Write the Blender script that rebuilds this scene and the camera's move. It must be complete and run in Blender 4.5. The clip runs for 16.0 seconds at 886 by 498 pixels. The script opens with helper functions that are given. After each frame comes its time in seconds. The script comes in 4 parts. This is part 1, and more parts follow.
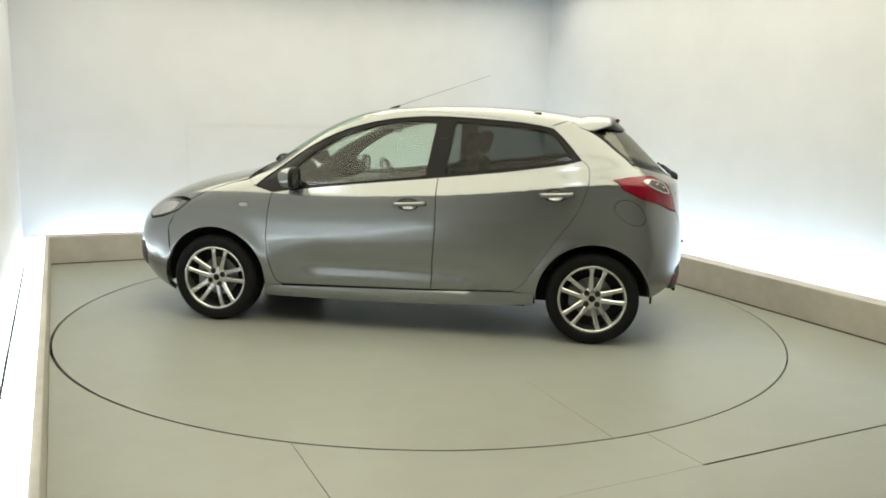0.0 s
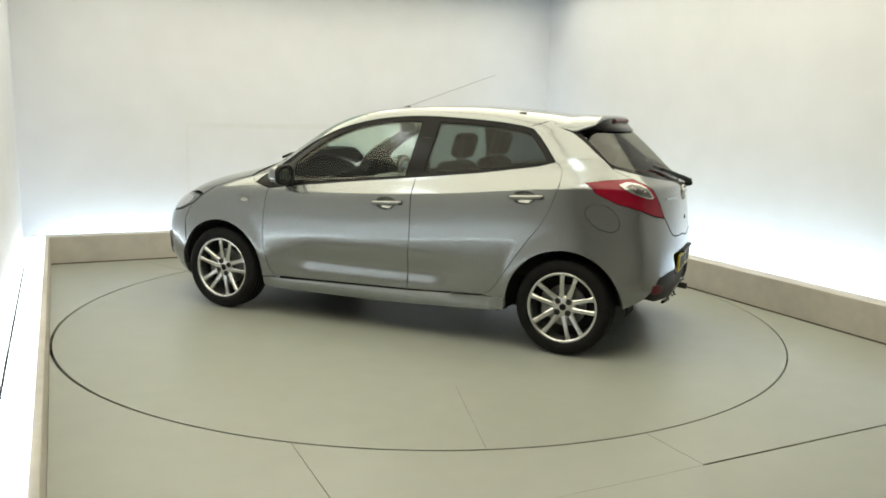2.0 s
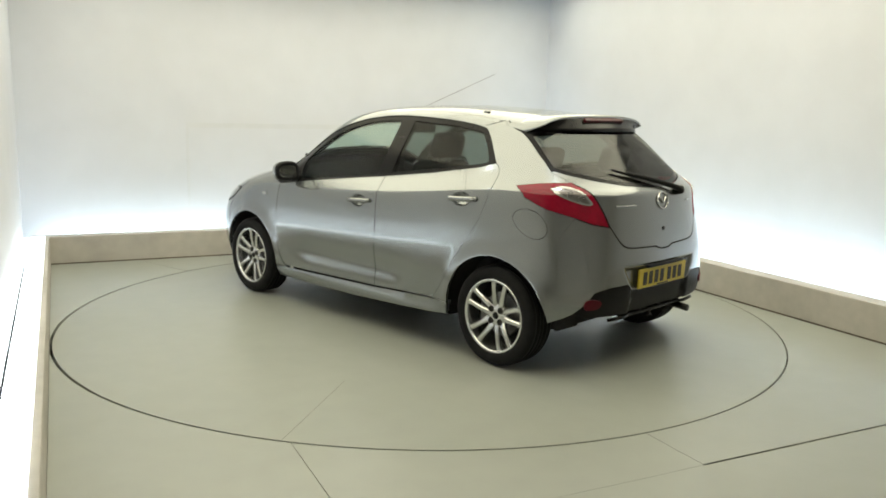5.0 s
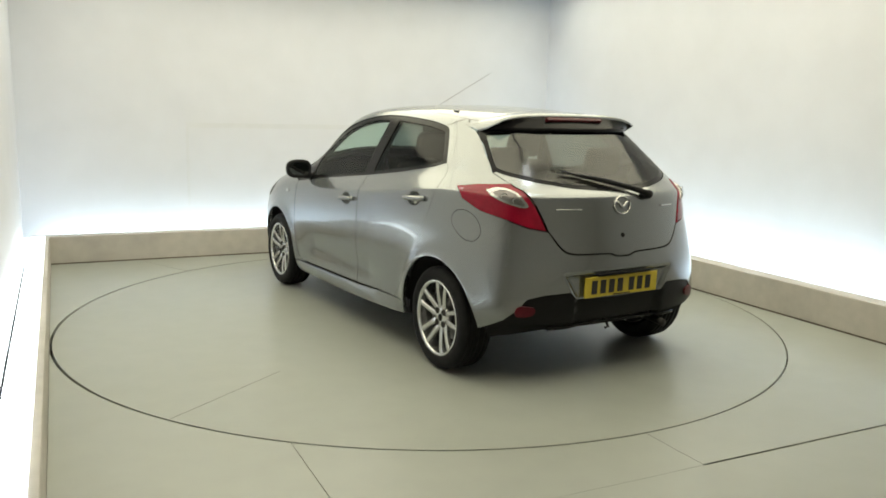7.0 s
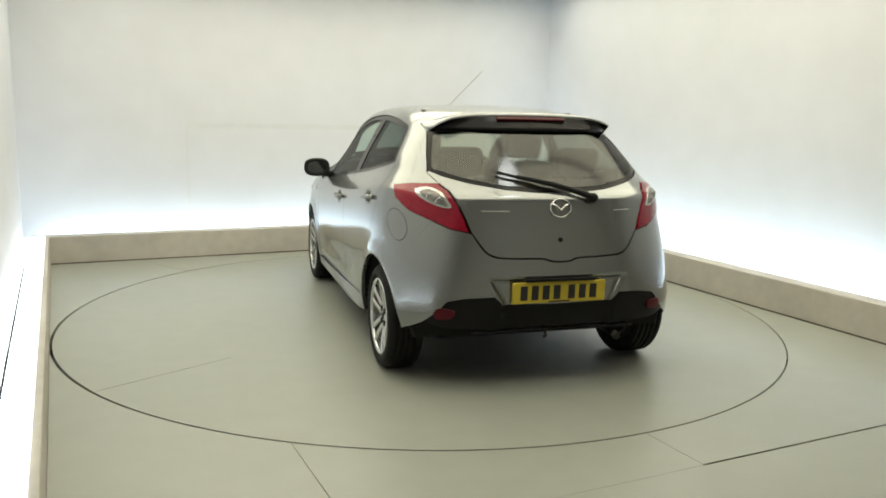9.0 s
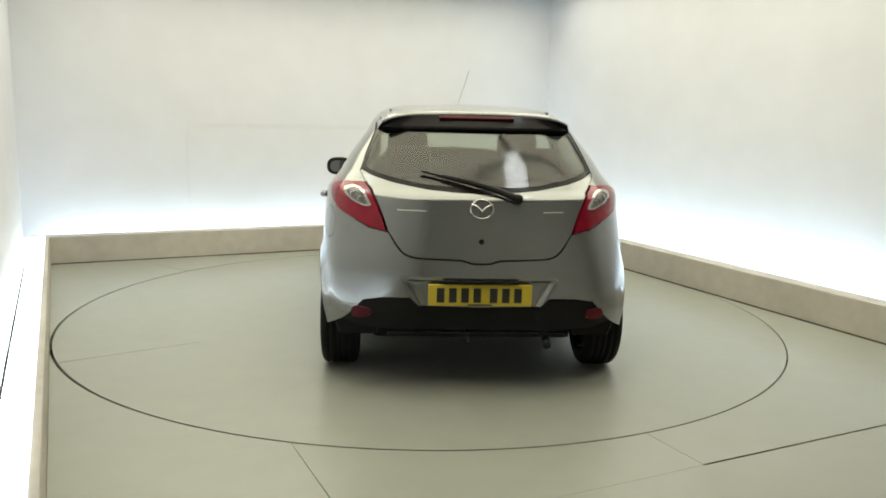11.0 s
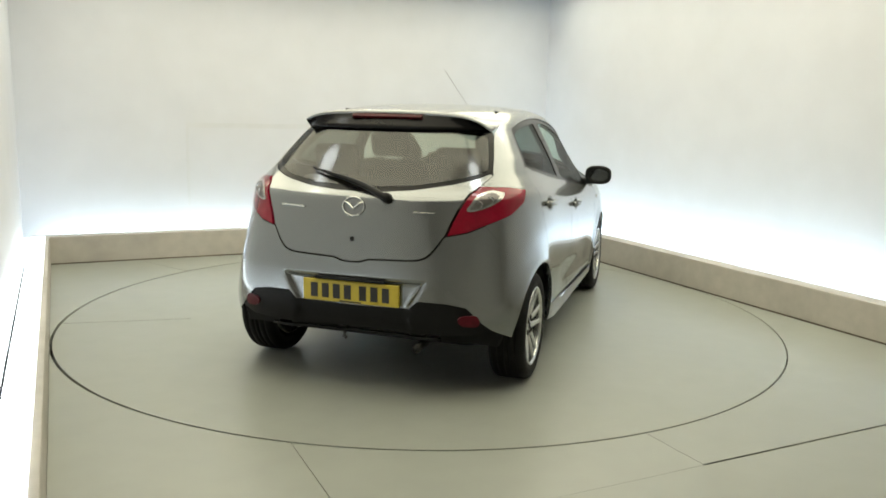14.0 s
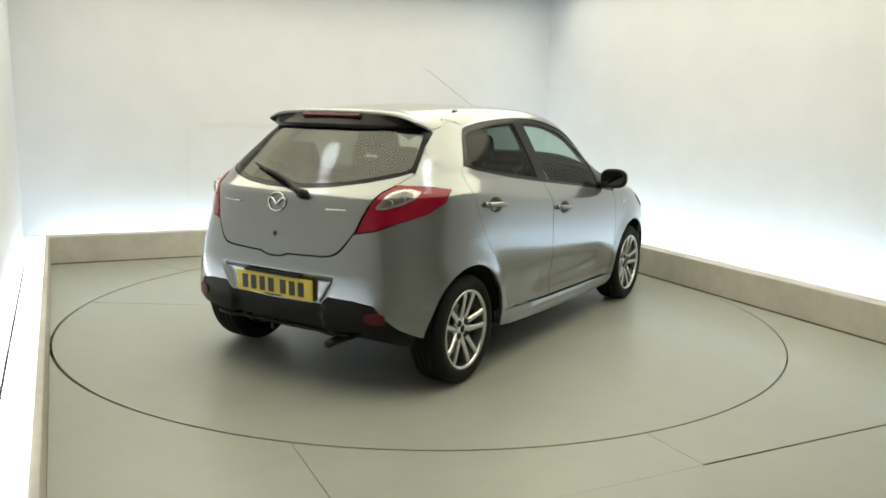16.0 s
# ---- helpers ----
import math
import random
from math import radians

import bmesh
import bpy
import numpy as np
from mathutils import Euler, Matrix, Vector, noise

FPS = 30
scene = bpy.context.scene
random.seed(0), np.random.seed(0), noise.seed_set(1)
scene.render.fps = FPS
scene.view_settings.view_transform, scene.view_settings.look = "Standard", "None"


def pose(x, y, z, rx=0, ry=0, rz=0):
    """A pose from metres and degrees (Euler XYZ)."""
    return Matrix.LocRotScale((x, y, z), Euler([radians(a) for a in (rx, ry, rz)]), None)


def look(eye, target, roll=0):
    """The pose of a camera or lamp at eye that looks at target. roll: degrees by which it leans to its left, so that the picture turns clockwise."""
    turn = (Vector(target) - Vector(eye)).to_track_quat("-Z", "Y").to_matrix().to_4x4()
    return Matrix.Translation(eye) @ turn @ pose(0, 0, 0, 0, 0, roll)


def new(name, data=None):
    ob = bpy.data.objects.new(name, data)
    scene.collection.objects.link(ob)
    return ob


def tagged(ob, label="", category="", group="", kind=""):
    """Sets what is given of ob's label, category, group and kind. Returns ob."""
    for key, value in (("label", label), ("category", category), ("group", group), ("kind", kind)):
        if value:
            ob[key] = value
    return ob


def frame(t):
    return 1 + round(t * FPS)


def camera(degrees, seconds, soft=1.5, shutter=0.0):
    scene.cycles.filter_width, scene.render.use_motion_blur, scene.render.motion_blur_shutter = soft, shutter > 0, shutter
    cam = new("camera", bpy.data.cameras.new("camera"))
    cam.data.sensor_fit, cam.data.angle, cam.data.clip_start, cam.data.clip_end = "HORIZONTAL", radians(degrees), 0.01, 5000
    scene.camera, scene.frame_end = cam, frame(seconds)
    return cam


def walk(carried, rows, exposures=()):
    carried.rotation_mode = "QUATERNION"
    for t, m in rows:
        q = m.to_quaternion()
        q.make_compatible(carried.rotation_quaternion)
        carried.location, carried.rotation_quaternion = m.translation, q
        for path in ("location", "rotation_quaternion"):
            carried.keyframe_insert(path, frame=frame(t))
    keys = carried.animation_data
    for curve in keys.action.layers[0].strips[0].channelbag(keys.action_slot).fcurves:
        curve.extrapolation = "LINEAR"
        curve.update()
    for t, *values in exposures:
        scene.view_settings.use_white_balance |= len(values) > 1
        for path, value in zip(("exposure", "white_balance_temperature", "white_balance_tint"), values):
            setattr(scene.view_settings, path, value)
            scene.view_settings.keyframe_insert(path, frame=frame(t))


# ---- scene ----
cam = camera(58.0, 16.0, soft=1.75)
EYE = (0.0, -5.6377, 1.4141)
SIGHT = (0.022356, 0.985615, -0.167523)
VIEW = look(EYE, [e + d for e, d in zip(EYE, SIGHT)], 1.33)
walk(cam, [(0.0, VIEW), (16.0, VIEW)], [(0.0, 0.0), (16.0, 0.0)])

# the room is square to itself but turned against the camera
ROOM = pose(0, 0, 0, 0, 0, 24.5)
KERB, FAR_KERB, KERB_H, KERB_W = 2.44, 2.69, 0.25, 0.15
WALL_L, WALL_R, WALL_F, WALL_B, CEIL = -2.66, 2.90, 3.00, -4.1, 2.85
HALL_B, HALL_W = -6.7, 4.2
TABLE_R = 2.425

# ---- world ----
world = bpy.data.worlds.new("world")
scene.world = world
world.use_nodes = True
world.node_tree.nodes["Background"].inputs[0].default_value = (0.8, 0.85, 0.9, 1)
world.node_tree.nodes["Background"].inputs[1].default_value = 0.05


# ---- materials ----
def material(name, color, rough=0.5, metal=0.0, vary=0.0, scale=8.0, bump=0.0, bump_scale=200.0, coat=0.0, glow=0.0, spec=0.5,
             rough_vary=0.0, stain=0.0):
    """A procedural surface: colour varied at two scales, roughness varied, fine relief."""
    m = bpy.data.materials.new(name)
    m.use_nodes = True
    nt = m.node_tree
    b = nt.nodes["Principled BSDF"]
    b.inputs["Base Color"].default_value = (*color, 1)
    b.inputs["Roughness"].default_value = rough
    b.inputs["Metallic"].default_value = metal
    b.inputs["Coat Weight"].default_value = coat
    b.inputs["Coat Roughness"].default_value = 0.04
    b.inputs["Specular IOR Level"].default_value = spec
    if glow:
        b.inputs["Emission Color"].default_value = (*color, 1)
        b.inputs["Emission Strength"].default_value = glow
    pos = nt.nodes.new("ShaderNodeTexCoord").outputs["Object"]

    def noise_node(s, detail=4.0):
        n = nt.nodes.new("ShaderNodeTexNoise")
        n.inputs["Scale"].default_value, n.inputs["Detail"].default_value = s, detail
        nt.links.new(pos, n.inputs["Vector"])
        return n.outputs["Fac"]

    def ramp(src, lo, hi):
        r = nt.nodes.new("ShaderNodeMapRange")
        r.inputs["From Min"].default_value, r.inputs["From Max"].default_value = 0.3, 0.7
        r.inputs["To Min"].default_value, r.inputs["To Max"].default_value = lo, hi
        nt.links.new(src, r.inputs["Value"])
        return r.outputs["Result"]

    if vary:
        mul = nt.nodes.new("ShaderNodeMath")
        mul.operation = "MULTIPLY"
        nt.links.new(ramp(noise_node(scale), 1 - vary, 1 + vary), mul.inputs[0])
        nt.links.new(ramp(noise_node(scale * 0.13, 2.0), 1 - vary - stain, 1 + vary), mul.inputs[1])
        hsv = nt.nodes.new("ShaderNodeHueSaturation")
        hsv.inputs["Color"].default_value = (*color, 1)
        nt.links.new(mul.outputs[0], hsv.inputs["Value"])
        nt.links.new(hsv.outputs["Color"], b.inputs["Base Color"])
    if rough_vary:
        nt.links.new(ramp(noise_node(scale * 0.25, 1.0), max(0.0, rough - rough_vary), rough + rough_vary), b.inputs["Roughness"])
    if bump:
        bp = nt.nodes.new("ShaderNodeBump")
        bp.inputs["Strength"].default_value, bp.inputs["Distance"].default_value = bump, 0.002
        nt.links.new(noise_node(bump_scale, 3.0), bp.inputs["Height"])
        nt.links.new(bp.outputs["Normal"], b.inputs["Normal"])
    return m


def pane_material(name, tint, facing_gloss=0.07):
    """A thin sheet of tinted glass: see-through, with the gloss of its surface."""
    m = bpy.data.materials.new(name)
    m.use_nodes = True
    nt = m.node_tree
    nt.nodes.clear()
    out, mix = nt.nodes.new("ShaderNodeOutputMaterial"), nt.nodes.new("ShaderNodeMixShader")
    clear, gloss, edge = nt.nodes.new("ShaderNodeBsdfTransparent"), nt.nodes.new("ShaderNodeBsdfGlossy"), nt.nodes.new("ShaderNodeLayerWeight")
    clear.inputs["Color"].default_value = (*tint, 1)
    gloss.inputs["Roughness"].default_value = 0.11
    edge.inputs["Blend"].default_value = 0.5
    power, scale = nt.nodes.new("ShaderNodeMath"), nt.nodes.new("ShaderNodeMath")
    power.operation, scale.operation = "POWER", "MULTIPLY_ADD"
    power.inputs[1].default_value, scale.inputs[1].default_value, scale.inputs[2].default_value = 5.0, 0.35, facing_gloss
    nt.links.new(edge.outputs["Facing"], power.inputs[0])
    nt.links.new(power.outputs[0], scale.inputs[0])
    nt.links.new(scale.outputs[0], mix.inputs[0])
    nt.links.new(clear.outputs[0], mix.inputs[1])
    nt.links.new(gloss.outputs[0], mix.inputs[2])
    nt.links.new(mix.outputs[0], out.inputs[0])
    return m


PAINT = material("silver_paint", (0.236, 0.249, 0.256), 0.21, 0.76, vary=0.04, scale=900.0, coat=0.6)
SILL = material("silver_sill_paint", (0.250, 0.264, 0.272), 0.28, 0.76, vary=0.04, scale=600.0, coat=0.5)
BLACK = material("black_plastic", (0.008, 0.008, 0.0085), 0.42, vary=0.1, scale=60.0, bump=0.1, bump_scale=900.0, spec=0.14)
TRIM = material("gloss_black_trim", (0.006, 0.006, 0.0065), 0.2, vary=0.05, scale=40.0, spec=0.12)
LINER = material("wheel_liner_black", (0.006, 0.006, 0.0065), 0.9, vary=0.2, scale=30.0)
RUBBER = material("tyre_rubber", (0.0075, 0.0075, 0.008), 0.7, vary=0.2, scale=25.0, bump=0.25, bump_scale=300.0, spec=0.16)
ALLOY = material("alloy_silver", (0.56, 0.57, 0.57), 0.20, 0.88, vary=0.05, scale=40.0, coat=0.4)
STEEL = material("brushed_steel", (0.20, 0.20, 0.20), 0.38, 1.0, vary=0.15, scale=120.0)
DULL = material("dull_exhaust_steel", (0.03, 0.029, 0.028), 0.5, 0.8, vary=0.25, scale=40.0)
CHROME = material("chrome", (0.60, 0.61, 0.62), 0.1, 1.0, vary=0.03, scale=50.0)
RED_LENS = material("red_lamp_lens", (0.185, 0.003, 0.016), 0.14, vary=0.12, scale=120.0, coat=0.35, spec=0.25)
DISH = material("lamp_dish_grey", (0.16, 0.15, 0.15), 0.25, 0.6, vary=0.25, scale=120.0)
HEAD_LENS = material("headlamp_lens", (0.20, 0.205, 0.21), 0.14, 0.6, vary=0.3, scale=60.0, coat=1.0)
BRAKE_RED = material("brake_light_lens", (0.045, 0.002, 0.005), 0.35, vary=0.15, scale=80.0, spec=0.2)
DEEP_RED = material("deep_red_lens", (0.070, 0.003, 0.009), 0.35, vary=0.15, scale=80.0, coat=0.08, spec=0.2)
MIRROR = material("mirror_glass", (0.32, 0.34, 0.35), 0.02, 1.0)
CLEAR_LENS = material("clear_lamp_lens", (0.42, 0.42, 0.42), 0.16, 0.7, vary=0.2, scale=90.0, coat=1.0)
LAMP_BOWL = material("lamp_reflector", (0.62, 0.62, 0.64), 0.16, 0.9, vary=0.1, scale=60.0)
GLASS = pane_material("green_tinted_glass", (0.70, 0.80, 0.74), 0.045)
DARK_GLASS = pane_material("privacy_glass", (0.20, 0.24, 0.23), 0.022)
REAR_GLASS = pane_material("rear_screen_glass", (0.48, 0.475, 0.41), 0.075)
YELLOW = material("yellow_plate", (0.50, 0.385, 0.03), 0.4, vary=0.05, scale=30.0)
INK = material("plate_ink", (0.012, 0.011, 0.01), 0.5, vary=0.1, scale=60.0)
CLOTH = material("black_seat_cloth", (0.030, 0.029, 0.029), 0.9, vary=0.2, scale=60.0, bump=0.1, bump_scale=250.0)
LINING = material("grey_headlining", (0.40, 0.39, 0.36), 0.9, vary=0.06, scale=90.0, bump=0.2, bump_scale=500.0)
DASH = material("dashboard_plastic", (0.085, 0.085, 0.086), 0.6, vary=0.15, scale=60.0, bump=0.3, bump_scale=500.0)

WALL = material("wall_white_paint", (0.525, 0.531, 0.568), 0.75, vary=0.025, scale=3.0, bump=0.08, bump_scale=60.0)
EDGE_M = material("panel_edge_paint", (0.512, 0.516, 0.542), 0.75, vary=0.03, scale=6.0)
CEILING_M = material("ceiling_paint", (0.50, 0.48, 0.43), 0.9, vary=0.04, scale=3.0)
FLOOR = material("floor_paint", (0.291, 0.304, 0.276), 0.33, vary=0.03, scale=5.0, rough_vary=0.02, bump=0.05, bump_scale=120.0, stain=0.02)
TABLE = material("turntable_paint", (0.282, 0.295, 0.266), 0.33, vary=0.03, scale=6.0, rough_vary=0.02, bump=0.05, bump_scale=120.0, stain=0.02)
KERB_M = material("kerb_paint", (0.41, 0.385, 0.348), 0.6, vary=0.07, scale=9.0, bump=0.15, bump_scale=80.0, stain=0.10)
HALL_M = material("hall_grey", (0.62, 0.61, 0.59), 0.8, vary=0.06, scale=4.0)
PIT = material("pit_black", (0.012, 0.011, 0.010), 0.9, vary=0.2, scale=20.0)
SEAM = material("seam_dark", (0.238, 0.243, 0.215), 0.7, vary=0.3, scale=14.0)
FOOT = material("kerb_foot_dirt", (0.095, 0.080, 0.060), 0.9, vary=0.35, scale=7.0)
TUBE = material("cool_tube", (0.70, 0.89, 1.0), 0.5, glow=19.5)
SOFT = material("warm_diffuser", (1.0, 0.94, 0.715), 0.5, glow=2.44)
KERB_GLOW = material("cool_kerb_glow", (0.86, 0.96, 1.0), 0.5, glow=5.4)
SPOT = material("lamp_face", (0.97, 1.0, 0.95), 0.5, glow=10.0)


# ---- mesh helpers ----
def mesh_object(name, bm, mat, smooth=False):
    me = bpy.data.meshes.new(name)
    bm.to_mesh(me)
    bm.free()
    me.materials.append(mat)
    if smooth:
        for f in me.polygons:
            f.use_smooth = True
    return new(name, me)


def part(name, bm, mat, parent, label="", smooth=False):
    ob = mesh_object(name, bm, mat, smooth)
    ob.parent = parent
    if label:
        tagged(ob, label)
    return ob


def box(bm, x0, x1, y0, y1, z0, z1, bevel=0.0, m=None):
    made = bmesh.ops.create_cube(bm, size=1.0)["verts"]
    for v in made:
        v.co = Vector(((x0 + x1) / 2 + v.co.x * (x1 - x0), (y0 + y1) / 2 + v.co.y * (y1 - y0), (z0 + z1) / 2 + v.co.z * (z1 - z0)))
    if bevel:
        edges = list({e for v in made for e in v.link_edges})
        made = [v for v in bmesh.ops.bevel(bm, geom=edges, offset=bevel, segments=3, profile=0.5, affect="EDGES")["verts"]]
    if m is not None:
        for v in {v for v in made if v.is_valid}:
            v.co = m @ v.co
    return bm


def lathe(bm, profile, steps=48, axis="Z", m=None):
    """Turn a profile of (radius, height) round an axis."""
    rings = []
    for r, h in profile:
        ring = []
        for i in range(steps):
            a = 2 * math.pi * i / steps
            c = (r * math.cos(a), r * math.sin(a), h) if axis == "Z" else (r * math.cos(a), h, r * math.sin(a))
            ring.append(bm.verts.new(m @ Vector(c) if m is not None else c))
        rings.append(ring)
    for a, b in zip(rings, rings[1:]):
        for i in range(steps):
            bm.faces.new((a[i], a[(i + 1) % steps], b[(i + 1) % steps], b[i]))
    bmesh.ops.recalc_face_normals(bm, faces=bm.faces)
    return bm


def tube(bm, points, radius, steps=10, taper=1.0):
    pts = [Vector(q) for q in points]
    rings = []
    for i, q in enumerate(pts):
        d = (pts[min(i + 1, len(pts) - 1)] - pts[max(i - 1, 0)]).normalized()
        s = d.orthogonal().normalized()
        t = d.cross(s)
        r = radius * (1 + (taper - 1) * i / (len(pts) - 1))
        rings.append([bm.verts.new(q + r * (math.cos(2 * math.pi * k / steps) * s + math.sin(2 * math.pi * k / steps) * t)) for k in range(steps)])
    for a, b in zip(rings, rings[1:]):
        for k in range(steps):
            bm.faces.new((a[k], a[(k + 1) % steps], b[(k + 1) % steps], b[k]))
    bm.faces.new(rings[0][::-1])
    bm.faces.new(rings[-1])
    bmesh.ops.recalc_face_normals(bm, faces=bm.faces)
    return bm


def prism(bm, outline, z0, z1, m=None):
    """A flat plate of a plan outline between two heights."""
    lo = [bm.verts.new((x, y, z0)) for x, y in outline]
    hi = [bm.verts.new((x, y, z1)) for x, y in outline]
    n = len(outline)
    bm.faces.new(lo[::-1]), bm.faces.new(hi)
    for i in range(n):
        bm.faces.new((lo[i], lo[(i + 1) % n], hi[(i + 1) % n], hi[i]))
    bmesh.ops.recalc_face_normals(bm, faces=bm.faces)
    if m is not None:
        for v in lo + hi:
            v.co = m @ v.co
    return bm


def setting(name, bm, mat, label, category, smooth=False):
    ob = mesh_object(name, bm, mat, smooth)
    ob.matrix_basis = ROOM.copy()
    return tagged(ob, label, category, kind="structure")


# ---- the room ----
def arc(a0, a1, r, n=60):
    return [(r * math.cos(radians(a0 + (a1 - a0) * i / n)), r * math.sin(radians(a0 + (a1 - a0) * i / n))) for i in range(n + 1)]


def build_room():
    hole, g, fine = TABLE_R + 0.0112, 0.003, 0.0012
    # the pit is a few millimetres off the table's centre, so the gap round the table is uneven
    def pit_arc(a0, a1, n):
        return [(x - 0.0052, y - 0.0012) for x, y in arc(a0, a1, hole, n)]
    setting("ground", box(bmesh.new(), WALL_L - 0.2, WALL_R + 0.2, WALL_B - 0.2, WALL_F + 0.2, -0.16, -0.06), PIT,
            "black pit and base under the floor", "floor")
    floor = tagged(new("floor"), "beige painted floor of large slabs round the turntable", "floor", kind="structure")
    floor.matrix_basis = ROOM.copy()
    ja, jb, jv = -1.49, 0.017, -2.80
    ang = lambda u: -math.degrees(math.acos(u / hole))
    k = KERB - 0.002
    slabs = [
        [(-k, WALL_B)] + [(ja - fine, WALL_B)] + pit_arc(ang(ja - fine), -179.0, 40) + [(-k, -0.04)],
        [(ja + fine, jv + g * 0.4), (jb - fine, jv + g * 0.4)] + pit_arc(ang(jb - fine), ang(ja + fine), 40),
        [(jb + fine, jv + 3 * g), (k - 0.007, jv + 3 * g), (k - 0.007, -0.04)] + pit_arc(-1.0, ang(jb + fine), 50),
        [(ja + fine, WALL_B), (k, WALL_B), (k, jv - g), (jb, jv - g), (jb, jv), (ja + fine, jv)],
        [(k - 0.004, 0.0), (k - 0.007, 0.45), (k - 0.007, FAR_KERB - 0.002), (-1.70, FAR_KERB - 0.002)] + pit_arc(math.degrees(math.acos(-1.36 / hole)), 0.6, 50),
        [(-1.706, FAR_KERB - 0.002), (-k, FAR_KERB - 0.002), (-k, 0.0)] + pit_arc(179.4, math.degrees(math.acos(-1.366 / hole)), 40),
    ]
    for s in slabs:
        part("floor_slab", prism(bmesh.new(), s, -0.05, 0.0), FLOOR, floor)
    # kerbs with a soft top edge, and the light troughs behind them
    def kerb(name, x0, x1, y0, y1):
        return setting(name, box(bmesh.new(), x0, x1, y0, y1, -0.05, KERB_H, 0.006), KERB_M, "beige painted kerb that hides the cove lights", "kerb")
    kerb("kerb_left", -KERB - KERB_W, -KERB, WALL_B, FAR_KERB)
    right = kerb("kerb_right", KERB, KERB + KERB_W, WALL_B, FAR_KERB)
    far = kerb("kerb_far", -KERB - KERB_W, KERB + KERB_W, FAR_KERB, FAR_KERB + 0.14)
    part("joint_line", box(bmesh.new(), KERB - 0.004, KERB + 0.01, WALL_B, FAR_KERB - 0.01, -0.05, 0.010), FOOT, right, "dark joint at the foot of the kerb")
    part("joint_line", box(bmesh.new(), -KERB, KERB, FAR_KERB - 0.006, FAR_KERB + 0.01, -0.05, 0.011), FOOT, far, "dark joint at the foot of the kerb")
    t = 0.15
    setting("wall_left", box(bmesh.new(), WALL_L - t, WALL_L, WALL_B, WALL_F, -0.06, CEIL), WALL, "plain off-white painted wall", "wall")
    setting("wall_right", box(bmesh.new(), WALL_R, WALL_R + t, WALL_B, WALL_F, -0.06, CEIL), WALL, "plain off-white painted wall", "wall")
    setting("wall_far", box(bmesh.new(), WALL_L - t, WALL_R + t, WALL_F, WALL_F + t, -0.06, CEIL), WALL, "plain off-white painted wall with a faint panel", "wall")
    # unseen hall added behind the camera; its grey sets the car's reflections
    setting("hall_floor", box(bmesh.new(), -HALL_W, HALL_W, HALL_B, WALL_B, -0.16, 0.0), HALL_M, "unseen grey hall floor in front of the booth", "floor")
    setting("wall_back", box(bmesh.new(), -HALL_W - t, HALL_W + t, HALL_B - t, HALL_B, -0.16, 4.0), HALL_M, "unseen plain grey wall behind the camera", "wall")
    setting("hall_wall_left", box(bmesh.new(), -HALL_W - t, -HALL_W, HALL_B, WALL_B, -0.16, 4.0), HALL_M, "unseen plain grey wall behind the camera", "wall")
    setting("hall_wall_right", box(bmesh.new(), HALL_W, HALL_W + t, HALL_B, WALL_B, -0.16, 4.0), HALL_M, "unseen plain grey wall behind the camera", "wall")
    setting("booth_front_left", box(bmesh.new(), -HALL_W - t, WALL_L - t, WALL_B, WALL_B + t, -0.16, 4.0), HALL_M, "unseen plain grey wall beside the booth", "wall")
    setting("booth_front_right", box(bmesh.new(), WALL_R + t, HALL_W + t, WALL_B, WALL_B + t, -0.16, 4.0), HALL_M, "unseen plain grey wall beside the booth", "wall")
    setting("booth_header", box(bmesh.new(), WALL_L - t, WALL_R + t, WALL_B, WALL_B + t, CEIL + 0.1, 4.0), HALL_M, "unseen plain grey wall over the booth", "wall")
    setting("hall_ceiling", box(bmesh.new(), -HALL_W - t, HALL_W + t, HALL_B - t, WALL_B + t, 4.0, 4.1), HALL_M, "unseen plain grey ceiling behind the camera", "ceiling")
    setting("ceiling", box(bmesh.new(), WALL_L - t, WALL_R + t, WALL_B + t, WALL_F + t, CEIL, CEIL + 0.1), CEILING_M, "plain beige ceiling", "ceiling")
    # faint access panel in the far wall
    fx0, fx1, fz = -1.20, 1.30, 1.265
    panel_ob = setting("wall_panel", box(bmesh.new(), fx0, fx1, WALL_F - 0.003, WALL_F + 0.01, 0.0, fz), WALL, "off-white panel flush in the wall", "panel")
    part("panel_edge", box(bmesh.new(), fx0, fx1, WALL_F - 0.005, WALL_F, fz - 0.045, fz + 0.003), EDGE_M, panel_ob)
    part("panel_edge", box(bmesh.new(), fx0 - 0.003, fx0 + 0.022, WALL_F - 0.005, WALL_F, 0.0, fz - 0.045), EDGE_M, panel_ob)
    # tubes behind the kerbs
    def strip(x0, x1, y0, y1, z):
        ob = mesh_object("cove_light", box(bmesh.new(), x0, x1, y0, y1, z, z + 0.03, 0.008), TUBE)
        ob.matrix_basis = ROOM.copy()
        tagged(ob, "cool white light tube hidden behind the kerb", "light tube", group="cove lights")
        part("base", box(bmesh.new(), x0 + 0.005, x1 - 0.005, y0 + 0.005, y1 - 0.005, -0.06, z), PIT, ob)
    strip(KERB + KERB_W + 0.02, KERB + KERB_W + 0.15, -1.9, 2.8, 0.06)
    strip(-2.5, 2.5, FAR_KERB + 0.155, FAR_KERB + 0.27, 0.06)
